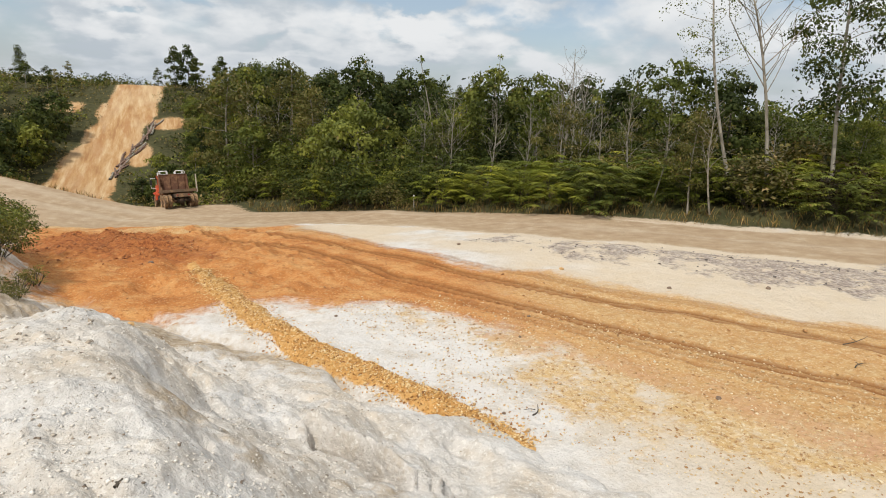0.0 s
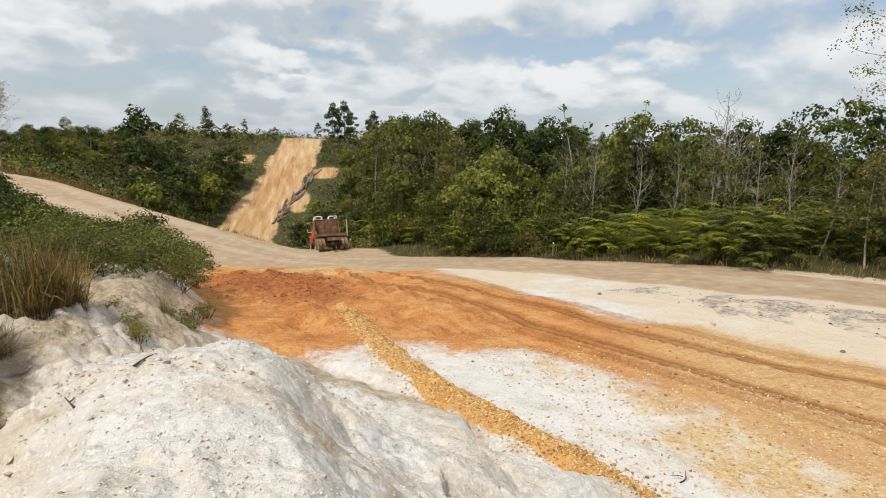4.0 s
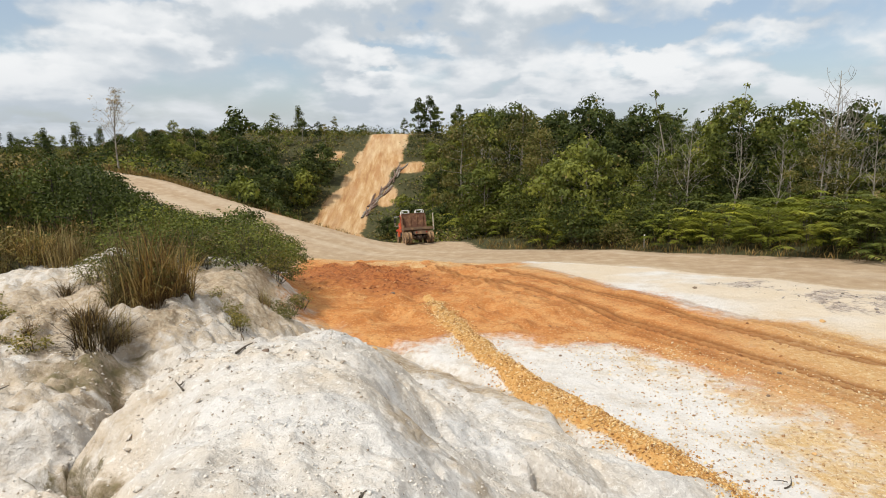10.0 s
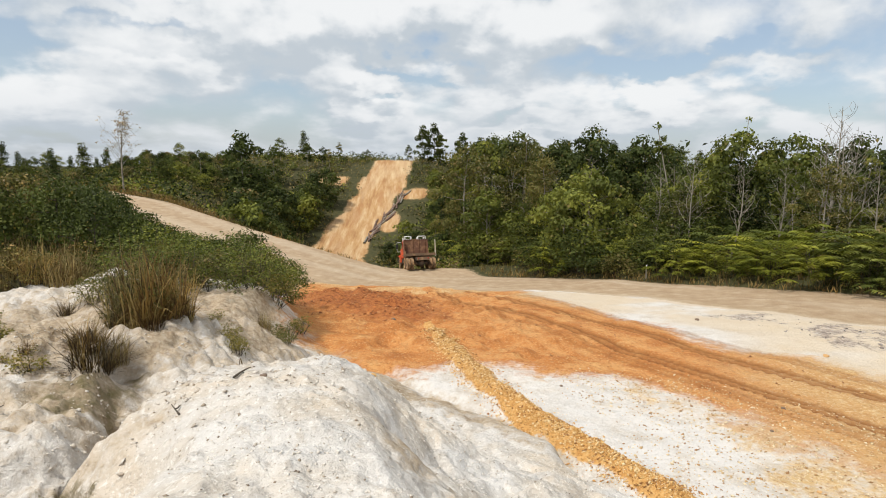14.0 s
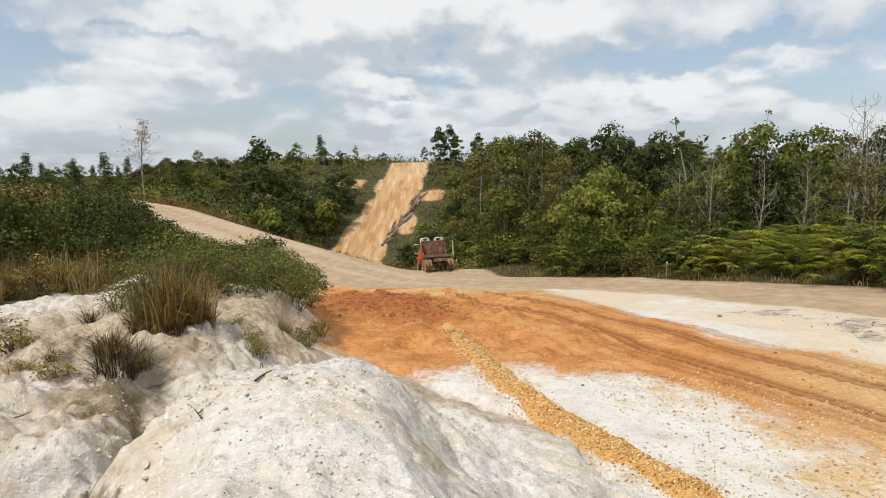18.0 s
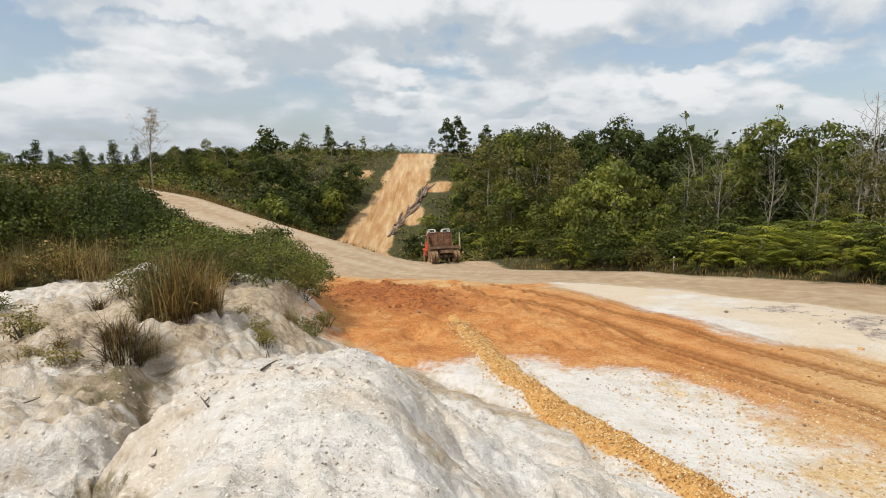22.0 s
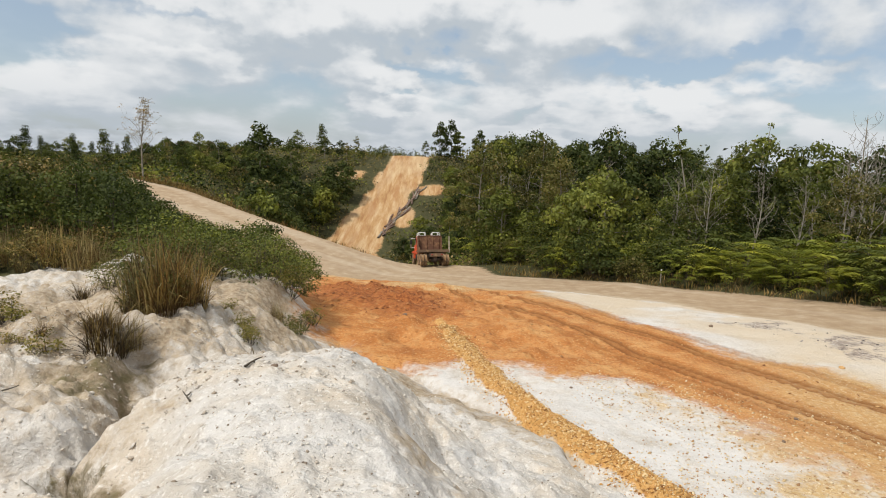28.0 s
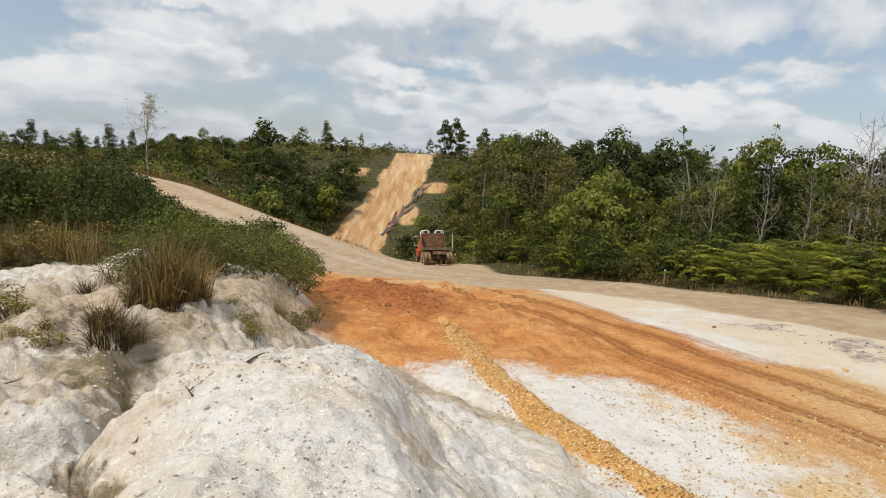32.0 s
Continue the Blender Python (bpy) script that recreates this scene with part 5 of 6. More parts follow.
foliage_stuff("woods_behind", (x[keep], y[keep]), LEAF_DARK, "dark leafy mass of the woods further back", "woods", 74, 3.2, 64, 0.8, 8.5)
x, y = scatter(-60, -4, 48, 100, 0.85, rng)
w, t, b, far, az = sides(x, y)
keep = (w > 3.8) & (w < 15) & (np.abs(t) > 6.5) & (az > -40) & (rough(x, y, 5, 2, 181) > -0.3)
blade_stuff("bank_grass", (x[keep], y[keep]), GRASS_DRY, "dry brown grass on the bank above the lane", "grass", 75, 9, 1.1)
# verges of the lane
x, y = scatter(-50, 62, 0, 92, 0.62, rng)
w, t, b, far, az = sides(x, y)
verge = (w > 3.3) & (w < 5.6) & (np.abs(t) > 4.2) & (az > -42) & (az < 63)
blade_stuff("verge_grass", (x[verge], y[verge]), GRASS_DRY, "tufts of dry and green grass on the lane's verge", "grass", 71, 7, 0.55)
verge = (w > 3.9) & (w < 7.5) & (np.abs(t) > 4.6) & (az > -42) & (az < 63)
blade_stuff("verge_grass", (x[verge], y[verge]), LEAF_SCRUB, "taller green grass at the foot of the bushes", "grass", 72, 5, 0.6)

# ---- the sand bank's plants ----
BANK = [shrub("bank_bush", 81, 2.2, 1.7, 0.13, LEAF_MID, 60, 24, "mid-green leafy bush on the sand bank", "bushes on the bank"),
        shrub("bank_bush", 82, 1.7, 1.2, 0.11, LEAF_SCRUB, 60, 24, "olive green twiggy bush on the sand bank", "bushes on the bank"),
        shrub("bank_bush", 83, 2.0, 1.2, 0.12, LEAF_OLIVE, 60, 24, "olive green bush on the sand bank", "bushes on the bank")]
BANK_TREES = [broad_tree("bank_tree", 85, 3.2, 1.8, 0.11, LEAF_DARK, BARK_DARK, 108, 42, 0.06, (0.1, 0), "dark green dense small tree behind the sand bank", 1.0, "bushes on the bank"),
              broad_tree("bank_tree", 86, 2.9, 1.7, 0.10, LEAF_OLIVE, BARK_DARK, 100, 42, 0.06, (-0.1, 0.1), "olive green dense small tree behind the sand bank", 1.0, "bushes on the bank"),
              broad_tree("bank_tree", 87, 3.0, 1.8, 0.10, LEAF_SCRUB, BARK_DARK, 100, 42, 0.08, (0.2, 0.1), "brownish olive small tree behind the sand bank", 1.0, "bushes on the bank")]
# bank growth sized to fit the camera's view: bearing, slope of its tops as seen from the mound
VIEW_CREST = [(-50, -0.4), (-35.3, -0.5), (-30.7, -0.6), (-27.8, -0.8), (-25.8, -2.0), (-23.8, -4.0), (-21.6, -4.9), (-17.5, -5.8), (-16, -4.9), (-13.6, -6.9), (-11.7, -9.9), (-10.6, -12.4)]


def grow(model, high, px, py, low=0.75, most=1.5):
    """Stand a bush scaled so that its top meets the crest in the camera's view."""
    el = np.interp(math.degrees(math.atan2(px, py)), *np.array(VIEW_CREST).T)
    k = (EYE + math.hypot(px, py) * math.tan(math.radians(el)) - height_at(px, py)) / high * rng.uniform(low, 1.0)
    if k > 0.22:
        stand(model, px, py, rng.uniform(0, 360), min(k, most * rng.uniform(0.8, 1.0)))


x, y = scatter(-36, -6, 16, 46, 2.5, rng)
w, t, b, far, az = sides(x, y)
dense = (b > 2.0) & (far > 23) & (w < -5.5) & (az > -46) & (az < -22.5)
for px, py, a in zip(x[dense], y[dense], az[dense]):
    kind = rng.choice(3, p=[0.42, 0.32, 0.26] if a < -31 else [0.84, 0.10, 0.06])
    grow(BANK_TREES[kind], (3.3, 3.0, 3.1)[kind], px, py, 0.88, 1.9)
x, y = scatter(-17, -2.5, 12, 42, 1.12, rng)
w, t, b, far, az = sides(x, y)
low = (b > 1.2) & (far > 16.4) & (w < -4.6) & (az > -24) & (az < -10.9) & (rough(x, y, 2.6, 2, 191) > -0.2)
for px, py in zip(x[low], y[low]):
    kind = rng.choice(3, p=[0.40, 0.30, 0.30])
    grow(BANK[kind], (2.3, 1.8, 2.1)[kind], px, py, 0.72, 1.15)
clumps = [grass_clump("grass_clump", 91, 1.75, 0.85, 200, "tall dry olive grass tussock with dark stalks on sand", GRASS_DRY, 0.5),
          grass_clump("grass_clump", 92, 1.15, 0.8, 60, "ragged tussock with mostly dark dead stalks on white sand", GRASS_DRY, 4.5),
          grass_clump("grass_clump", 93, 1.5, 0.9, 170, "pale straw-coloured grass tussock on the sand bank", GRASS_STRAW, 0.3)]
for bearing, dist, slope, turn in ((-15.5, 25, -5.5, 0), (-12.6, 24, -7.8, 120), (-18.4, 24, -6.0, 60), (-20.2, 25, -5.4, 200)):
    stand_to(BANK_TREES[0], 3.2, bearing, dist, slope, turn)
weed = shrub("bank_weed", 88, 1.25, 0.55, 0.06, LEAF_OLIVE, 60, 20, "tall leafy olive weed growing out of a grass tussock", "bushes on the bank")
for px, py, kind, k in ((-4.7, 11.0, 0, 0.86), (-5.0, 11.3, 0, 1.0), (-5.25, 11.4, 0, 0.8), (-4.5, 11.3, 0, 0.72), (-5.1, 10.8, 1, 0.6), (-4.6, 10.75, 1, 0.6), (-4.5, 11.5, 2, 0.85), (-5.1, 11.2, 2, 1.05), (-4.85, 11.0, 2, 0.9), (-5.35, 11.3, 2, 0.8),
                        (-4.75, 9.0, 1, 0.8), (-4.95, 9.3, 1, 0.6), (-5.15, 9.5, 1, 0.5), (-4.6, 9.4, 2, 0.45), (-5.8, 9.2, 1, 0.3)):
    stand(clumps[kind], px, py, rng.uniform(0, 360), k)
for px, py, k in ((-4.8, 11.2, 0.9), (-5.1, 11.4, 1.05), (-6.6, 13.4, 0.8), (-7.4, 14.2, 0.7)):
    stand(weed, px, py, rng.uniform(0, 360), k)
# dry grass in front of the bank's trees
for i in range(54):
    a, r = math.radians(rng.uniform(-40, -27.6)), rng.uniform(20.6, 25.0)
    kind = rng.choice(3, p=[0.22, 0.08, 0.70])
    stand(clumps[kind], r * math.sin(a), r * math.cos(a), rng.uniform(0, 360), rng.uniform(0.45, 1.15) * (1.5 if kind == 1 else 1.0))
    if i % 3 == 0:
        stand(weed if i % 2 else BANK[1], (r + 0.4) * math.sin(a + 0.02), (r + 0.4) * math.cos(a + 0.02), rng.uniform(0, 360), rng.uniform(0.6, 0.95))
for px, py, kind, k in ((-7.6, 13.6, 1, 0.6), (-7.9, 16.6, 2, 0.8), (-9.6, 13.4, 1, 0.4), (-3.4, 13.6, 2, 0.35), (-7.2, 17.6, 0, 0.9), (-8.6, 18.2, 2, 0.9), (-6.2, 17.2, 0, 0.7)):
    stand(clumps[kind], px, py, rng.uniform(0, 360), k)
seedling = shrub("seedling_bush", 84, 0.62, 0.35, 0.065, LEAF_OLIVE, 34, 14, "small leafy seedling bush growing on bare sand", "small plants on the bank")
for px, py, k in ((-3.2, 10.9, 0.6), (-2.9, 13.6, 0.6), (-5.6, 8.9, 0.7), (-6.6, 9.6, 0.9), (-3.3, 14.4, 0.9), (-7.9, 10.6, 0.7), (-3.35, 11.2, 0.55), (-3.5, 11.5, 0.6), (-3.1, 16.3, 0.8), (-3.3, 15.7, 0.9), (-6.2, 9.0, 0.5), (-7.0, 10.2, 0.6), (-8.6, 11.6, 0.8), (-4.0, 12.4, 0.6)):
    stand(seedling, px, py, rng.uniform(0, 360), k)
x, y = scatter(-12, -1.5, 6.5, 16, 0.42, rng)
w, t, b, far, az = sides(x, y)
keep = (b > 1.6) & (rough(x, y, 1.6, 2, 111) > 0.42) & (far > 8.0) & (far < 12.5)
blade_stuff("dry_stalks", (x[keep], y[keep]), GRASS_DRY, "thin dead stalks and dry grass on the sand bank", "dry grass", 73, 4, 0.22, 0.8, 0.006)

# ---- the truck ----
def paint(name, base, dirt=(0.42, 0.26, 0.13), amount=0.5, rough_at=0.5, metal=0.0):
    m, nt, b = material(name, rough_at, 0.4)
    k = Nodes(nt)
    tex = nt.nodes.new("ShaderNodeTexCoord").outputs["Object"]
    n1, n2 = k.noise(2.2, 6, 0.65, tex), k.noise(14, 4, 0.6, tex)
    col = k.mix(k.span(n1, 0.62 - 0.3 * amount, 0.85 - 0.3 * amount, 0, 0.9), base, dirt)
    col = k.mix(k.span(n2, 0.55, 0.7, 0, 0.5), col, tuple(0.45 * c for c in base))
    k.put(b.inputs["Base Color"], col)
    k.put(b.inputs["Roughness"], k.span(n1, 0.4, 0.65, rough_at, 0.9))
    b.inputs["Metallic"].default_value = metal
    k.bump(b, n2, 0.2, 0.01)
    return m


RED_PAINT = paint("red_paint", (0.66, 0.095, 0.03), amount=0.3)
RUST = paint("rusty_steel", (0.15, 0.07, 0.04), (0.32, 0.175, 0.09), 0.6, 0.8)
STEEL_DIRTY = paint("dirty_steel", (0.16, 0.10, 0.06), (0.34, 0.21, 0.11), 0.6, 0.8)
CHASSIS = paint("chassis_grime", (0.05, 0.038, 0.03), (0.24, 0.14, 0.075), 0.55, 0.8)
RUBBER = paint("muddy_rubber", (0.10, 0.065, 0.04), (0.42, 0.26, 0.13), 0.9, 0.9)
RIM = paint("muddy_rim", (0.24, 0.15, 0.09), (0.40, 0.25, 0.13), 0.8, 0.8)
WHITE_PAINT = paint("white_paint", (0.74, 0.72, 0.68), amount=0.25, rough_at=0.5)
BLACK = paint("black_metal", (0.02, 0.02, 0.02), amount=0.2)
PALE_WOOD = paint("pale_wood", (0.50, 0.44, 0.34), (0.36, 0.28, 0.18), 0.5, 0.9)
GLASS, _nt, _b = material("window_glass", 0.06, 0.5)
_b.inputs["Base Color"].default_value = (0.03, 0.035, 0.035, 1)
LAMP_RED, _nt, _b = material("tail_lens", 0.25, 0.5)
_b.inputs["Base Color"].default_value = (0.45, 0.02, 0.015, 1)


def finish(bm, name, mat, parent, label="", bevel=0.015):
    if bevel:
        bmesh.ops.bevel(bm, geom=[e for e in bm.edges if e.is_manifold and e.calc_face_angle(0) > 0.6], offset=bevel, segments=2, affect="EDGES", clamp_overlap=True)
    me = bpy.data.meshes.new(name)
    bm.to_mesh(me)
    bm.free()
    me.materials.append(mat)
    return part(name, me, parent, label)


def box(bm, x0, x1, y0, y1, z0, z1, taper=None):
    """A block; taper: (top x factor, top y shift front, top y shift back)."""
    r = bmesh.ops.create_cube(bm, size=1.0)
    for v in r["verts"]:
        top = v.co.z > 0
        fx = 1.0
        y = y1 if v.co.y > 0 else y0
        if taper and top:
            fx = taper[0]
            y += taper[1] if v.co.y > 0 else taper[2]
        cx = (x0 + x1) / 2
        v.co = Vector((cx + ((x1 if v.co.x > 0 else x0) - cx) * fx, y, z1 if top else z0))
    return r["verts"]


def block(name, parent, mat, dims, label="", bevel=0.015, taper=None):
    bm = bmesh.new()
    box(bm, *dims, taper)
    return finish(bm, name, mat, parent, label, bevel)


def pipe(name, parent, mat, pts, r=0.025, label=""):
    s = Shape()
    s.tube(pts, [r] * len(pts), 8)
    return part(name, s.mesh(name, mat, True), parent, label)


def lathe(profile_yz, axis_x, n=28):
    """A ring turned about the x axis from (x, radius) pairs."""
    bm = bmesh.new()
    rings = [[bm.verts.new((axis_x + px, r * math.cos(2 * math.pi * i / n), r * math.sin(2 * math.pi * i / n))) for i in range(n)] for px, r in profile_yz]
    for a, b in zip(rings[:-1], rings[1:]):
        for i in range(n):
            bm.faces.new((a[i], a[(i + 1) % n], b[(i + 1) % n], b[i]))
    return bm


def wheel(truck, x, y, r=0.51, w=0.27, outward=1):
    h = w / 2
    bm = lathe([(-h * 0.8, r * 0.58), (-h, r * 0.72), (-h * 0.95, r * 0.93), (-h * 0.7, r), (h * 0.7, r), (h * 0.95, r * 0.93), (h, r * 0.72), (h * 0.8, r * 0.58)], 0)
    # tread lugs
    for i in range(28):
        a = 2 * math.pi * (i + 0.5) / 28
        q = bmesh.ops.create_cube(bm, size=1.0)["verts"]
        for v in q:
            v.co = Vector((v.co.x * w * 0.42 + (0.22 * w if i % 2 else -0.22 * w), v.co.y * 0.055, r + 0.004 + v.co.z * 0.03))
        bmesh.ops.rotate(bm, cent=(0, 0, 0), matrix=Matrix.Rotation(a, 3, "X"), verts=q)
    hub = tagged(new("wheel"), "")
    hub.parent = truck
    hub.location = (x, y, r)
    bmesh.ops.recalc_face_normals(bm, faces=bm.faces)
    finish(bm, "tyre", RUBBER, hub, "mud-caked tyre", 0)
    o = outward
    bm = lathe([(-o * h * 0.8, r * 0.58), (o * h * 0.85, r * 0.60), (o * h * 0.80, r * 0.52), (o * h * 0.1, r * 0.46), (o * h * 0.0, r * 0.30), (o * h * 0.45, r * 0.26), (o * h * 0.5, r * 0.14), (o * h * 0.75, r * 0.12), (o * h * 0.75, 0.002)], 0, 24)
    bmesh.ops.recalc_face_normals(bm, faces=bm.faces)
    finish(bm, "rim", RIM, hub, "dusty steel rim", 0)
    return hub


def build_truck(x, y, heading):
    truck = tagged(new("logging_truck"), "muddy red truck with rusty steel headboard and bare chassis", "truck")
    # chassis
    for s in (-1, 1):
        block("chassis_rail", truck, CHASSIS, (s * 0.43 - 0.05, s * 0.43 + 0.05, -1.75, 5.3, 0.78, 1.06))
    for yy in (-1.7, -0.9, 0.0, 0.9, 2.2, 3.6):
        block("cross_member", truck, CHASSIS, (-0.4, 0.4, yy - 0.07, yy + 0.07, 0.82, 1.02))
    block("rear_beam", truck, STEEL_DIRTY, (-0.52, 0.52, -1.92, -1.78, 0.80, 1.08), "mud-caked rear beam")
    for yy in (-0.66, 0.66):
        bm = lathe([(-0.95, 0.09), (-0.30, 0.09), (-0.22, 0.19), (0.0, 0.24), (0.22, 0.19), (0.30, 0.09), (0.95, 0.09)], 0, 16)
        bmesh.ops.translate(bm, vec=(0, yy, 0.51), verts=bm.verts)
        finish(bm, "rear_axle", CHASSIS, truck, "", 0)
        for s in (-1, 1):
            wheel(truck, s * 0.80, yy, outward=s)
            wheel(truck, s * 1.10, yy, outward=s)
    for s in (-1, 1):
        block("leaf_spring", truck, CHASSIS, (s * 0.52 - 0.05, s * 0.52 + 0.05, -0.85, 0.85, 0.58, 0.74), bevel=0.03)
        block("torque_rod", truck, CHASSIS, (s * 0.3 - 0.03, s * 0.3 + 0.03, -1.6, -0.2, 0.55, 0.62))
        wheel(truck, s * 1.0, 4.35, outward=s)
        block("front_spring", truck, CHASSIS, (s * 0.45 - 0.04, s * 0.45 + 0.04, 3.7, 5.0, 0.58, 0.68))
    bm = lathe([(-0.95, 0.07), (0.95, 0.07)], 0, 10)
    bmesh.ops.translate(bm, vec=(0, 4.35, 0.51), verts=bm.verts)
    finish(bm, "front_axle", CHASSIS, truck, "", 0)
    # bolster bed and headboard
    block("bed_deck", truck, STEEL_DIRTY, (-1.22, 1.22, -0.35, 1.75, 1.22, 1.32), "clay-covered steel deck")
    block("bolster_beam", truck, STEEL_DIRTY, (-1.30, 1.30, -0.75, -0.40, 1.16, 1.40), "worn timber bolster beam", 0.03)
    block("bolster_beam", truck, STEEL_DIRTY, (-1.22, 1.22, 0.35, 0.6, 1.06, 1.22), "", 0.03)
    for i in range(5):
        block("deck_plank", truck, STEEL_DIRTY, (-1.15 + 0.1 * (i % 2), 1.12 - 0.12 * (i % 3), -0.3 + i * 0.36, -0.02 + i * 0.36, 1.324, 1.37), "", 0.01)
    block("headboard", truck, RUST, (-1.0, 1.05, 1.78, 1.86, 1.15, 2.62), "stained rusty steel headboard", 0.008)
    for i in range(4):
        block("headboard_rib", truck, RUST, (-0.8 + 0.55 * i - 0.04, -0.8 + 0.55 * i + 0.04, 1.72, 1.777, 1.2, 2.60), "", 0.006)
    block("headboard_cap", truck, RUST, (-1.02, 1.07, 1.74, 1.9, 2.623, 2.67), "", 0.01)
    for s in (-1, 1):
        block("side_wing", truck, RUST, (s * 1.06 - 0.02, s * 1.06 + 0.02, 1.2, 2.05, 1.0, 2.6), "bent rusty side plate", 0.006, (1.0, 0.0, 0.35))
    block("side_stake", truck, PALE_WOOD, (1.24, 1.36, -0.72, -0.60, 1.1, 2.55), "pale battered upright stake", 0.02, (0.6, -0.02, 0.02))
    block("side_stake", truck, STEEL_DIRTY, (-1.34, -1.24, -0.72, -0.60, 1.1, 1.62), "broken short stake", 0.02)
    # cab
    cab = block("cab", truck, RED_PAINT, (-1.08, 1.08, 2.25, 3.75, 1.0, 1.75), "red painted cab with mud", 0.05)
    upper = block("upper_cab", truck, RED_PAINT, (-1.06, 1.06, 2.27, 3.72, 1.752, 2.55), "", 0.06, (0.93, -0.28, 0.04))
    block("roof", truck, RED_PAINT, (-1.02, 1.02, 2.27, 3.48, 2.553, 2.64), "", 0.04, (0.94, -0.05, 0.05))
    block("rear_window", truck, GLASS, (-0.55, 0.55, 2.255, 2.275, 2.02, 2.40), "dark rear window", 0.01)
    block("windscreen", truck, GLASS, (-0.88, 0.88, 3.60, 3.735, 1.86, 2.46), "dark windscreen", 0.01, (0.97, -0.2, -0.2))
    for s in (-1, 1):
        d = block("door", truck, RED_PAINT, (s * 1.085 - 0.012, s * 1.085 + 0.012, 2.55, 3.6, 1.05, 1.80), "red cab door", 0.01)
        block("door_window", d, GLASS, (s * 1.055 - 0.012, s * 1.055 + 0.012, 2.62, 3.42, 1.86, 2.42), "dark side window", 0.008, (1.0, -0.1, 0.0))
        block("door_handle", d, BLACK, (s * 1.105 - 0.015, s * 1.105 + 0.015, 2.62, 2.78, 1.62, 1.66), "", 0.005)
        block("step", truck, BLACK, (s * 0.98 - 0.16, s * 0.98 + 0.16, 2.7, 3.4, 0.55, 0.6), "", 0.01)
        block("fender", truck, RED_PAINT, (s * 0.98 - 0.2, s * 0.98 + 0.2, 3.78, 5.05, 1.08, 1.32), "red rounded front fender", 0.08, (0.9, -0.15, 0.1))
        block("fender_skirt", truck, RED_PAINT, (s * 0.98 - 0.18, s * 0.98 + 0.18, 3.62, 3.78, 0.62, 1.2), "", 0.03)
        m = pipe("mirror_arm", truck, WHITE_PAINT, [(s * 1.06, 3.35, 2.45), (s * 1.42, 3.45, 2.45), (s * 1.45, 3.46, 2.1), (s * 1.42, 3.45, 1.62), (s * 1.08, 3.4, 1.60)], 0.022, "white tubular mirror arm")
        block("mirror", m, BLACK, (s * 1.42 - 0.09, s * 1.42 + 0.09, 3.41, 3.44, 1.9, 2.3), "", 0.01)
        block("tail_lamp", truck, LAMP_RED, (s * 0.42 - 0.05, s * 0.42 + 0.05, -1.96, -1.925, 0.93, 1.0), "red tail lamp", 0.01)
    block("bonnet", truck, RED_PAINT, (-0.72, 0.72, 3.76, 5.35, 1.06, 1.72), "red bonnet", 0.09, (0.84, -0.12, 0.0))
    block("grille", truck, BLACK, (-0.55, 0.55, 5.34, 5.38, 1.1, 1.55), "", 0.01)
    block("front_bumper", truck, BLACK, (-1.15, 1.15, 5.42, 5.58, 0.62, 0.92), "dark heavy front bumper", 0.03)
    bm = lathe([(-0.17, 0.002), (-0.17, 0.2), (0.17, 0.2), (0.17, 0.002)], 0, 18)
    bmesh.ops.rotate(bm, cent=(0, 0, 0), matrix=Matrix.Rotation(math.pi / 2, 3, "Y"), verts=bm.verts)
    bmesh.ops.translate(bm, vec=(-0.78, 4.6, 1.62), verts=bm.verts)
    finish(bm, "air_cleaner", BLACK, truck, "black round air cleaner", 0)
    # white roll hoops with lamps behind the roof
    for x0, x1 in ((-1.05, -0.28), (0.22, 1.02)):
        h = pipe("roof_hoop", truck, WHITE_PAINT, [(x0, 2.15, 2.45), (x0, 2.15, 2.84), (x0 + 0.1, 2.15, 2.94), (x1 - 0.08, 2.15, 2.95), (x1, 2.15, 2.86), (x1, 2.15, 2.45)], 0.035, "white tubular roof hoop")
        pipe("hoop_bar", h, WHITE_PAINT, [(x0, 2.15, 2.68), (x1, 2.15, 2.68)], 0.02)
        bm = lathe([(-0.04, 0.002), (-0.04, 0.075), (0.04, 0.085), (0.05, 0.002)], 0, 14)
        bmesh.ops.rotate(bm, cent=(0, 0, 0), matrix=Matrix.Rotation(math.pi / 2, 3, "Z"), verts=bm.verts)
        bmesh.ops.translate(bm, vec=(x0 + 0.17 if x0 < 0 else x1 - 0.17, 2.15, 2.80), verts=bm.verts)
        finish(bm, "work_lamp", WHITE_PAINT, h, "round work lamp", 0)
    for xx in (-0.36, 0.28):
        block("white_bracket", truck, WHITE_PAINT, (xx - 0.06, xx + 0.06, 2.0, 2.1, 2.4, 2.92), "white steel bracket", 0.01)
    block("fuel_tank", truck, BLACK, (-1.10, -0.55, 1.95, 2.9, 0.55, 1.0), "grimy black fuel tank", 0.06)
    block("battery_box", truck, CHASSIS, (0.55, 1.05, 2.0, 2.7, 0.55, 0.98), "", 0.02)
    # tilt with the slope
    f = Vector((math.sin(-heading), math.cos(heading), 0))
    r = Vector((f.y, -f.x, 0))
    back, front = Vector((x, y, 0)), Vector((x, y, 0)) + f * 4.35
    hz = lambda p: height_at(p.x, p.y)
    up_f = (hz(front) - hz(back)) / 4.35
    up_r = (hz(back + r) - hz(back - r)) / 2.0
    ay = Vector((f.x, f.y, up_f)).normalized()
    ax = Vector((r.x, r.y, up_r))
    ax = (ax - ay * ax.dot(ay)).normalized()
    az = ax.cross(ay)
    m = Matrix((ax, ay, az)).transposed().to_4x4()
    truck.matrix_basis = Matrix.Translation((x, y, hz(back) + 0.0)) @ m
    return truck


build_truck(0.2, 53.2, radians(10))

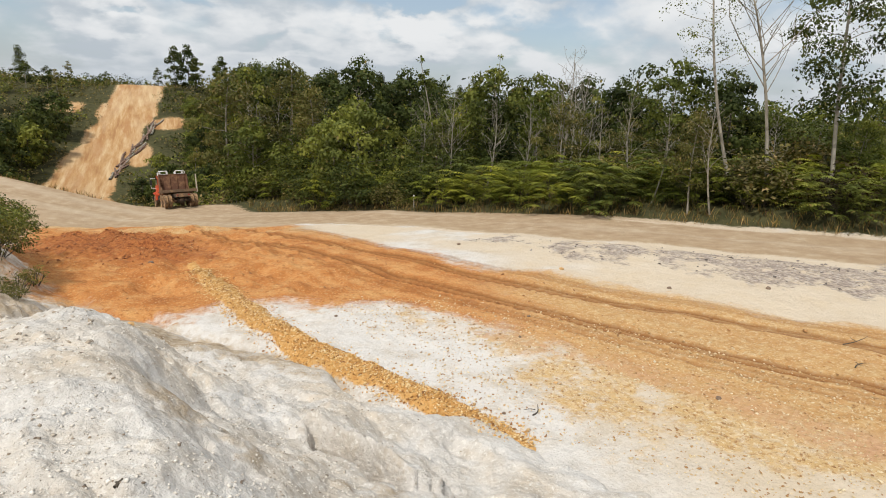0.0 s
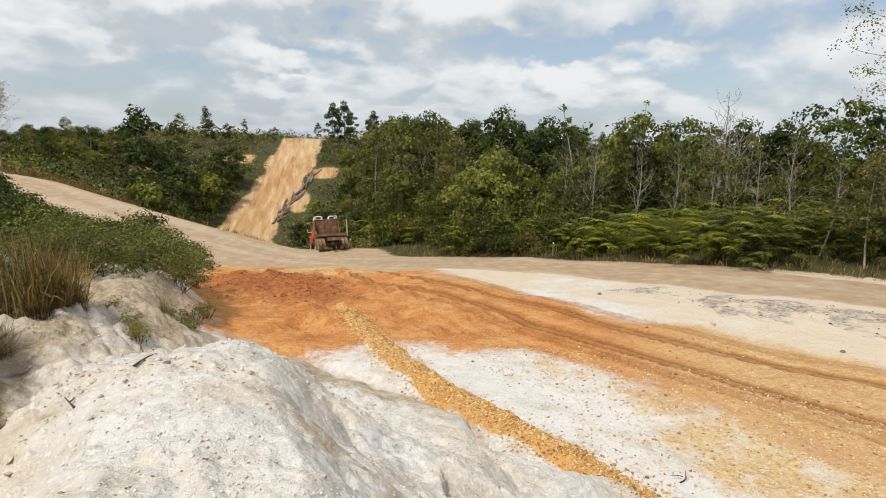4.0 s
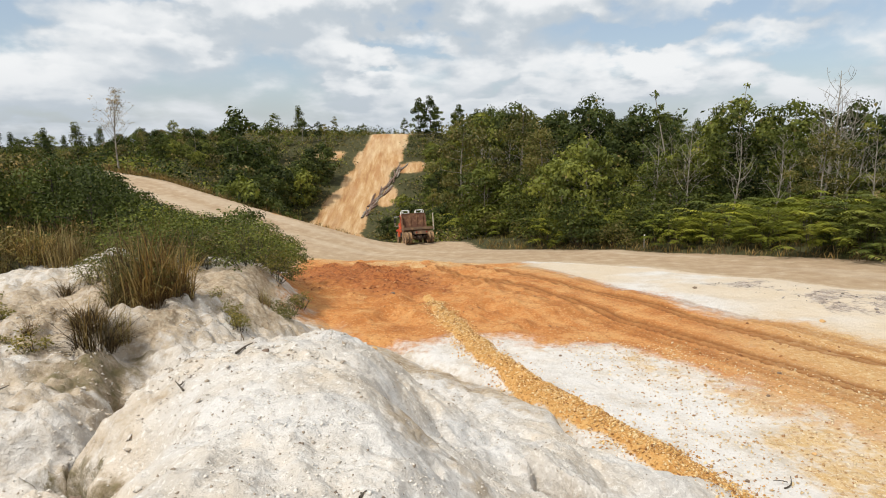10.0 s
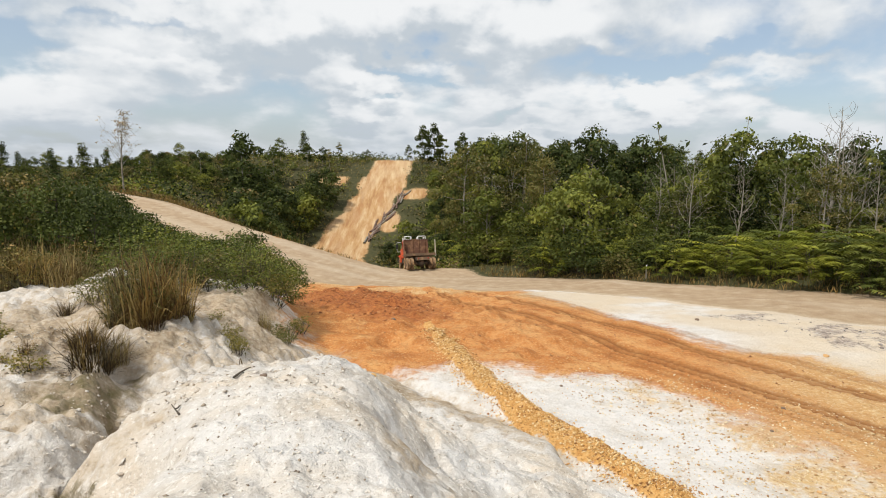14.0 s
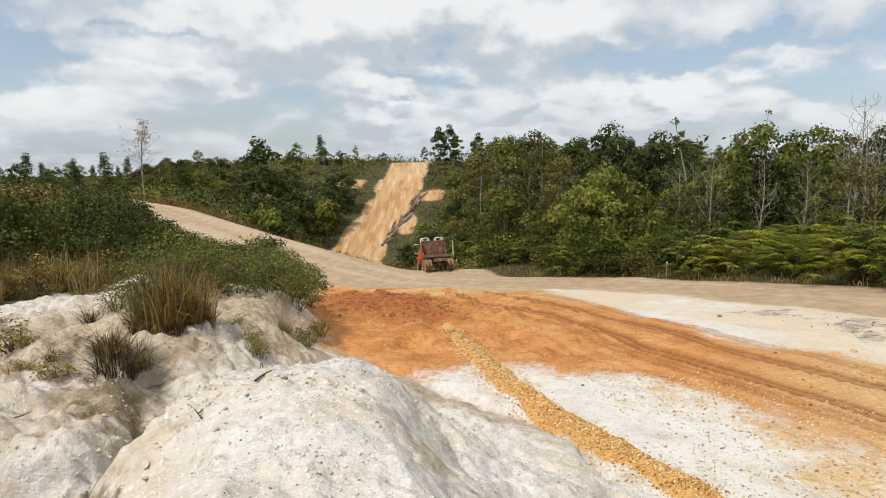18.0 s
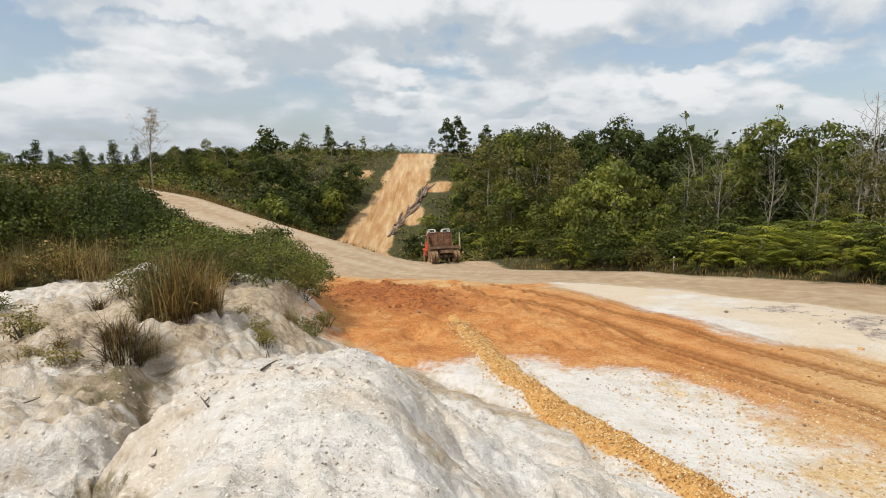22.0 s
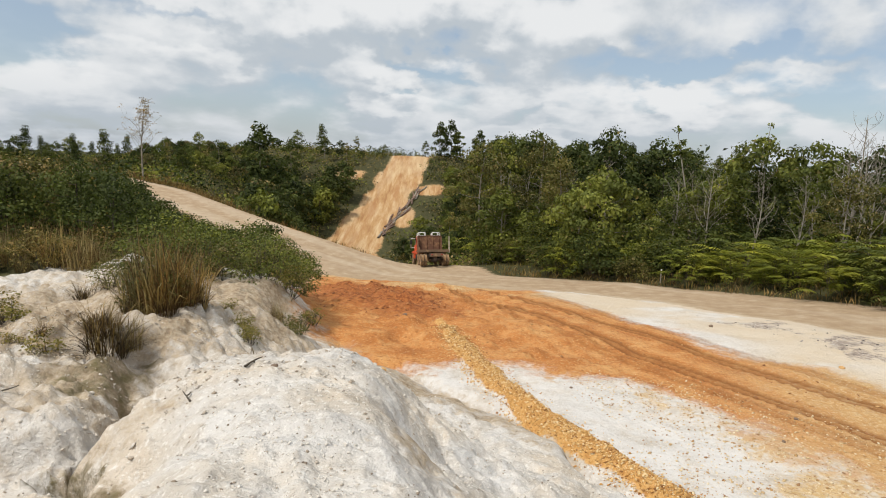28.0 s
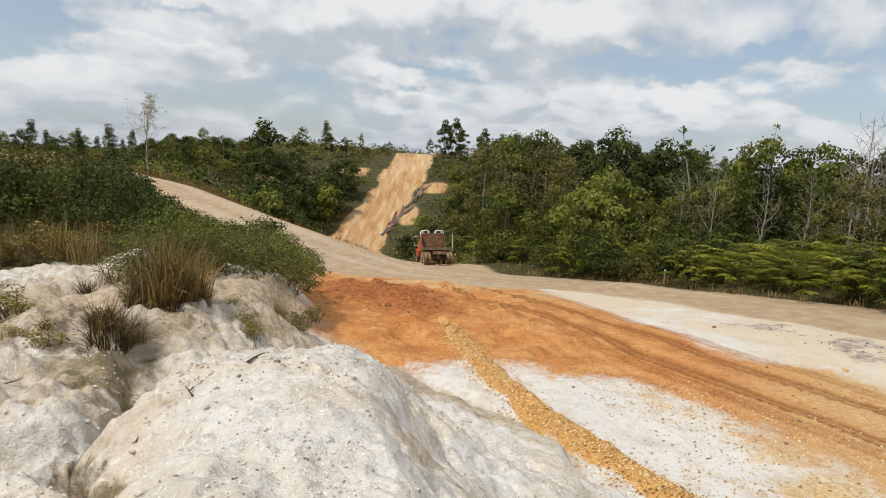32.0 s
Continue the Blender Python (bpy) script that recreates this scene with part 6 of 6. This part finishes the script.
# ---- gravel, stones and litter ----
def stone_mix(name, spots, sizes, mat, label, category, seed):
    """Many small broken stones in one mesh."""
    rng = np.random.default_rng(seed)
    px, py = spots
    n = len(px)
    c = np.stack([px, py, land(px, py)], 1)
    unit = np.array([[1, 0, 0], [-1, 0, 0], [0, 1, 0], [0, -1, 0], [0, 0, 1], [0, 0, -1]], float)
    f = np.array([[0, 2, 4], [2, 1, 4], [1, 3, 4], [3, 0, 4], [2, 0, 5], [1, 2, 5], [3, 1, 5], [0, 3, 5]])
    th = rng.uniform(0, 2 * np.pi, n)
    rot = np.zeros((n, 3, 3))
    rot[:, 0, 0], rot[:, 0, 1], rot[:, 1, 0], rot[:, 1, 1], rot[:, 2, 2] = np.cos(th), -np.sin(th), np.sin(th), np.cos(th), 1
    tilt = rng.normal(0, 0.35, (n, 2))
    size = sizes[0] * (sizes[1] / sizes[0]) ** (rng.uniform(0, 1, n) ** 2.2)
    v = unit[None] * rng.uniform(0.55, 1.25, (n, 6, 1)) * (size[:, None, None] * np.array([1.0, 0.75, 0.5]))
    v[..., 2] += v[..., 0] * tilt[:, None, 0] + v[..., 1] * tilt[:, None, 1]
    v = np.einsum("nij,nkj->nki", rot, v) + c[:, None] + np.array([0, 0, 0.15]) * size[:, None, None]
    faces = (np.arange(n)[:, None, None] * 6 + f[None]).reshape(-1, 3)
    return tagged(new(name, fast_mesh(name, v.reshape(-1, 3), faces, [mat])), label, category, kind="stuff")


def stone_material(name, *stops):
    m, nt, b = material(name, 0.85, 0.25)
    k = Nodes(nt)
    island = nt.nodes.new("ShaderNodeNewGeometry").outputs["Random Per Island"]
    col = k.ramp(island, *stops)
    k.put(b.inputs["Base Color"], k.mix(k.span(k.noise(60, 3, 0.6, k.place()), 0.45, 0.65, 0, 0.25), col, (0.32, 0.25, 0.17)))
    return m


CHIP = stone_material("gravel_chip", (0.0, (0.24, 0.10, 0.03)), (0.25, (0.54, 0.28, 0.08)), (0.65, (0.68, 0.42, 0.15)), (1.0, (0.80, 0.64, 0.38)))
PEBBLE = stone_material("pebble", (0.0, (0.16, 0.12, 0.09)), (0.10, (0.38, 0.31, 0.23)), (0.22, (0.66, 0.60, 0.52)), (1.0, (0.82, 0.77, 0.69)))
CLOD = stone_material("clay_clod", (0.0, (0.24, 0.10, 0.04)), (0.5, (0.46, 0.22, 0.08)), (1.0, (0.62, 0.38, 0.16)))
FLAKE = stone_material("gravel_flake", (0.0, (0.32, 0.17, 0.075)), (0.25, (0.48, 0.29, 0.12)), (0.6, (0.66, 0.50, 0.28)), (1.0, (0.80, 0.68, 0.47)))
rng = np.random.default_rng(7)


def band(line, n, reach, rng):
    """Spots scattered along a line, within reach metres of it."""
    p = np.array(line, float)[:, :2]
    seg = np.linalg.norm(np.diff(p, axis=0), axis=1)
    s = rng.uniform(0, seg.sum(), n)
    at = np.concatenate([[0], np.cumsum(seg)])
    x, y = np.interp(s, at, p[:, 0]), np.interp(s, at, p[:, 1])
    w = rng.normal(0, reach, n)
    d = (p[-1] - p[0]) / np.linalg.norm(p[-1] - p[0])
    return x - d[1] * w, y + d[0] * w


stone_mix("gravel_windrow", band(WINDROW[1:], 15000, 0.22, rng), (0.012, 0.044), CHIP, "loose ridge of orange-yellow gravel chips on white sand", "gravel", 1)
a, r = np.radians(rng.uniform(-42, 40, 42000)), rng.uniform(2.0, 12.5, 42000)
x, y = r * np.sin(a), r * np.cos(a)
b = sides(x, y)[2]
keep = (b > 0.4) & (rough(x, y, 1.1, 3, 121) > rng.uniform(-0.5, 0.7, 42000))
stone_mix("bank_pebbles", (x[keep], y[keep]), (0.005, 0.024), PEBBLE, "small pale pebbles and dark crumbs on the sand bank", "pebbles", 2)
a, r = np.radians(rng.uniform(-42, 5, 6000)), np.sqrt(rng.uniform(2.5 ** 2, 14 ** 2, 6000))
x, y = r * np.sin(a), r * np.cos(a)
keep = (sides(x, y)[2] > 0.4) & (rough(x, y, 1.0, 2, 122) > 0.05 + 0.35 * (x > -2.2) * (y < 8.5))
stone_mix("sand_clods", (x[keep], y[keep]), (0.012, 0.050), stone_material("sand_clod", (0.0, (0.36, 0.29, 0.21)), (0.5, (0.55, 0.48, 0.40)), (1.0, (0.68, 0.63, 0.56))), "crusty pale clods of sand on the bank", "clods", 7)
x, y = rng.uniform(1.5, 17, 30000), rng.uniform(2, 18, 30000)
keep = (sides(x, y)[2] < -0.3) & (inside(OCHRE, x, y) > -0.8 - 0.8 * rng.uniform(0, 1, 30000)) & (sides(x, y)[0] < -3)
stone_mix("scattered_gravel", (x[keep], y[keep]), (0.014, 0.045), FLAKE, "ochre gravel scattered over the flat ground", "gravel", 3)
x, y = rng.uniform(-6, 20, 5200), rng.uniform(4, 34, 5200)
keep = (inside(CLAY, x, y) > 0.1) & (rough(x, y, 2.0, 2, 131) > -0.1)
stone_mix("clay_clods", (x[keep], y[keep]), (0.012, 0.07), CLOD, "broken clods of orange clay", "clods", 4)
x, y = rng.uniform(-6.5, 2, 5000), rng.uniform(17.5, 34, 5000)
keep = (redness(x, y) > -1.6 + 2.2 * rng.uniform(0, 1, 5000)) & (rough(x, y, 1.2, 2, 132) > -0.2)
stone_mix("red_clods", (x[keep], y[keep]), (0.02, 0.11), stone_material("red_clod", (0.0, (0.22, 0.075, 0.028)), (0.6, (0.40, 0.155, 0.052)), (1.0, (0.52, 0.24, 0.09))), "heaped broken lumps of red-brown clay", "clods", 6)
x, y = rng.uniform(8, 36, 4000), rng.uniform(-2, 24, 4000)
keep = inside(GREY, x, y) > -0.3
stone_mix("dark_rubble", (x[keep], y[keep]), (0.02, 0.09), stone_material("dark_rubble", (0.0, (0.07, 0.06, 0.055)), (0.6, (0.22, 0.18, 0.16)), (1.0, (0.5, 0.45, 0.4))), "strip of dark broken rubble beside the lane", "rubble", 5)


def rock(name, x, y, size, seed, mat, label, category="stone", flat=0.7):
    """One stone with a broken, uneven form."""
    bm = bmesh.new()
    bmesh.ops.create_icosphere(bm, subdivisions=2, radius=1.0)
    for v in bm.verts:
        n = noise.noise(v.co * 1.7 + Vector((seed, 0, 0))) * 0.45 + noise.noise(v.co * 4.1 + Vector((0, seed, 0))) * 0.16
        v.co *= size * (1 + n)
        v.co.z *= flat
    me = bpy.data.meshes.new(name)
    bm.to_mesh(me)
    bm.free()
    me.materials.append(mat)
    ob = new(name, me)
    ob.location = (x, y, height_at(x, y) + size * flat * 0.35)
    return tagged(ob, label, category, "stones on the ground")


DARK_STONE = stone_material("dark_stone", (0.0, (0.10, 0.07, 0.05)), (1.0, (0.2, 0.14, 0.10)))
for i, (px, py, k) in enumerate(((-1.5, 5.95, 0.055), (9.2, 19.6, 0.10), (-0.75, 19.4, 0.12), (0.3, 16.4, 0.05), (6.4, 10.4, 0.05), (7.2, 11.4, 0.06), (5.9, 8.3, 0.05), (8.2, 6.9, 0.07),
                                (4.5, 7.6, 0.045), (10.4, 14.9, 0.10), (12.2, 12.4, 0.09), (3.1, 12.7, 0.05), (-2.55, 4.3, 0.09), (-2.75, 4.7, 0.07), (-0.6, 11.6, 0.09), (-0.9, 12.3, 0.11), (15.0, 11.6, 0.10))):
    rock("stone", px, py, k * 0.7, i * 3.3, DARK_STONE if i % 3 or py < 6.5 else CLOD, "dark weathered stone lying on sand" if i % 3 else "hard reddish clay lump lying on the ground")


def stick(x, y, length, turn, rise, seed, label, mat=None):
    rng = np.random.default_rng(seed)
    s = Shape()
    d = np.array([math.cos(turn), math.sin(turn), rise]) * length
    s.tube(limb(rng, (0, 0, 0), d, 0.12, 6), np.linspace(0.013, 0.005, 6), 6)
    s.tube(limb(rng, d * 0.5, d * 0.5 + rng.normal(0, 0.25 * length, 3) * np.array([1, 1, 0.5]), 0.1, 4), [0.008, 0.007, 0.006, 0.003], 5)
    ob = new("stick", s.mesh("stick", mat or BARK_DARK, True))
    ob.location = (x, y, height_at(x, y) + 0.012)
    return tagged(ob, label, "stick", "sticks on the ground")


stick(-0.33, 3.24, 0.055, 0.9, 0.35, 1, "short charred black stick on the sand mound")
for i, (px, py, ln, tn) in enumerate(((-3.95, 5.75, 0.45, 0.1), (-4.1, 5.9, 0.25, 1.2), (-1.9, 6.3, 0.22, 0.9), (-2.2, 5.6, 0.25, 2.2), (4.9, 7.4, 0.3, 0.8), (12.9, 8.0, 0.6, -0.2), (11.8, 7.0, 0.4, 0.1), (-5.2, 7.0, 0.4, 0.5))):
    stick(px, py, ln, tn, 0.05 + 0.1 * (i % 3), 10 + i, "thin dry twig lying on the ground")


def stake(x, y, high):
    bm = bmesh.new()
    bmesh.ops.create_cone(bm, cap_ends=True, segments=8, radius1=0.045, radius2=0.035, depth=high)
    bmesh.ops.translate(bm, vec=(0, 0, high / 2 - 0.1), verts=bm.verts)
    root = tagged(new("marker_stake"), "pale wooden marker stake at the edge of the lane", "stake")
    root.location = (x, y, height_at(x, y))
    me = bpy.data.meshes.new("post")
    bm.to_mesh(me)
    bm.free()
    me.materials.append(BARK_PALE)
    part("post", me, root)
    bm = bmesh.new()
    bmesh.ops.create_cone(bm, cap_ends=True, segments=8, radius1=0.05, radius2=0.04, depth=0.1)
    bmesh.ops.translate(bm, vec=(0, 0, high - 0.13), verts=bm.verts)
    me = bpy.data.meshes.new("painted_top")
    bm.to_mesh(me)
    bm.free()
    me.materials.append(WHITE_PAINT)
    part("painted_top", me, root, "white painted top")
    return root


stake(14.6, 38.6, 0.95)
# timber left beside the hill track
for i in range(34):
    lrng = np.random.default_rng(200 + i)
    f = i / 33
    px, py = -9.9 + 6.2 * f + lrng.normal(0, 0.4), 113 + 27 * f + lrng.normal(0, 0.8)
    s = Shape()
    d = np.array([0.22 + lrng.normal(0, 0.15), 1.0, 0]) * lrng.uniform(2.0, 5.0)
    z0, z1 = height_at(px, py), height_at(px + d[0], py + d[1])
    s.tube(limb(lrng, (0, 0, 0), (d[0], d[1], z1 - z0 + lrng.uniform(0, 0.4)), 0.03, 5), np.linspace(0.22, 0.13, 5), 8)
    log = new("fallen_log", s.mesh("fallen_log", LOG_WOOD if i % 3 else BARK_PALE, True))
    log.location = (px, py, z0 + 0.15)
    tagged(log, "dark weathered log lying beside the hill track" if i % 3 else "pale weathered log lying beside the hill track", "log", "logs by the hill track")
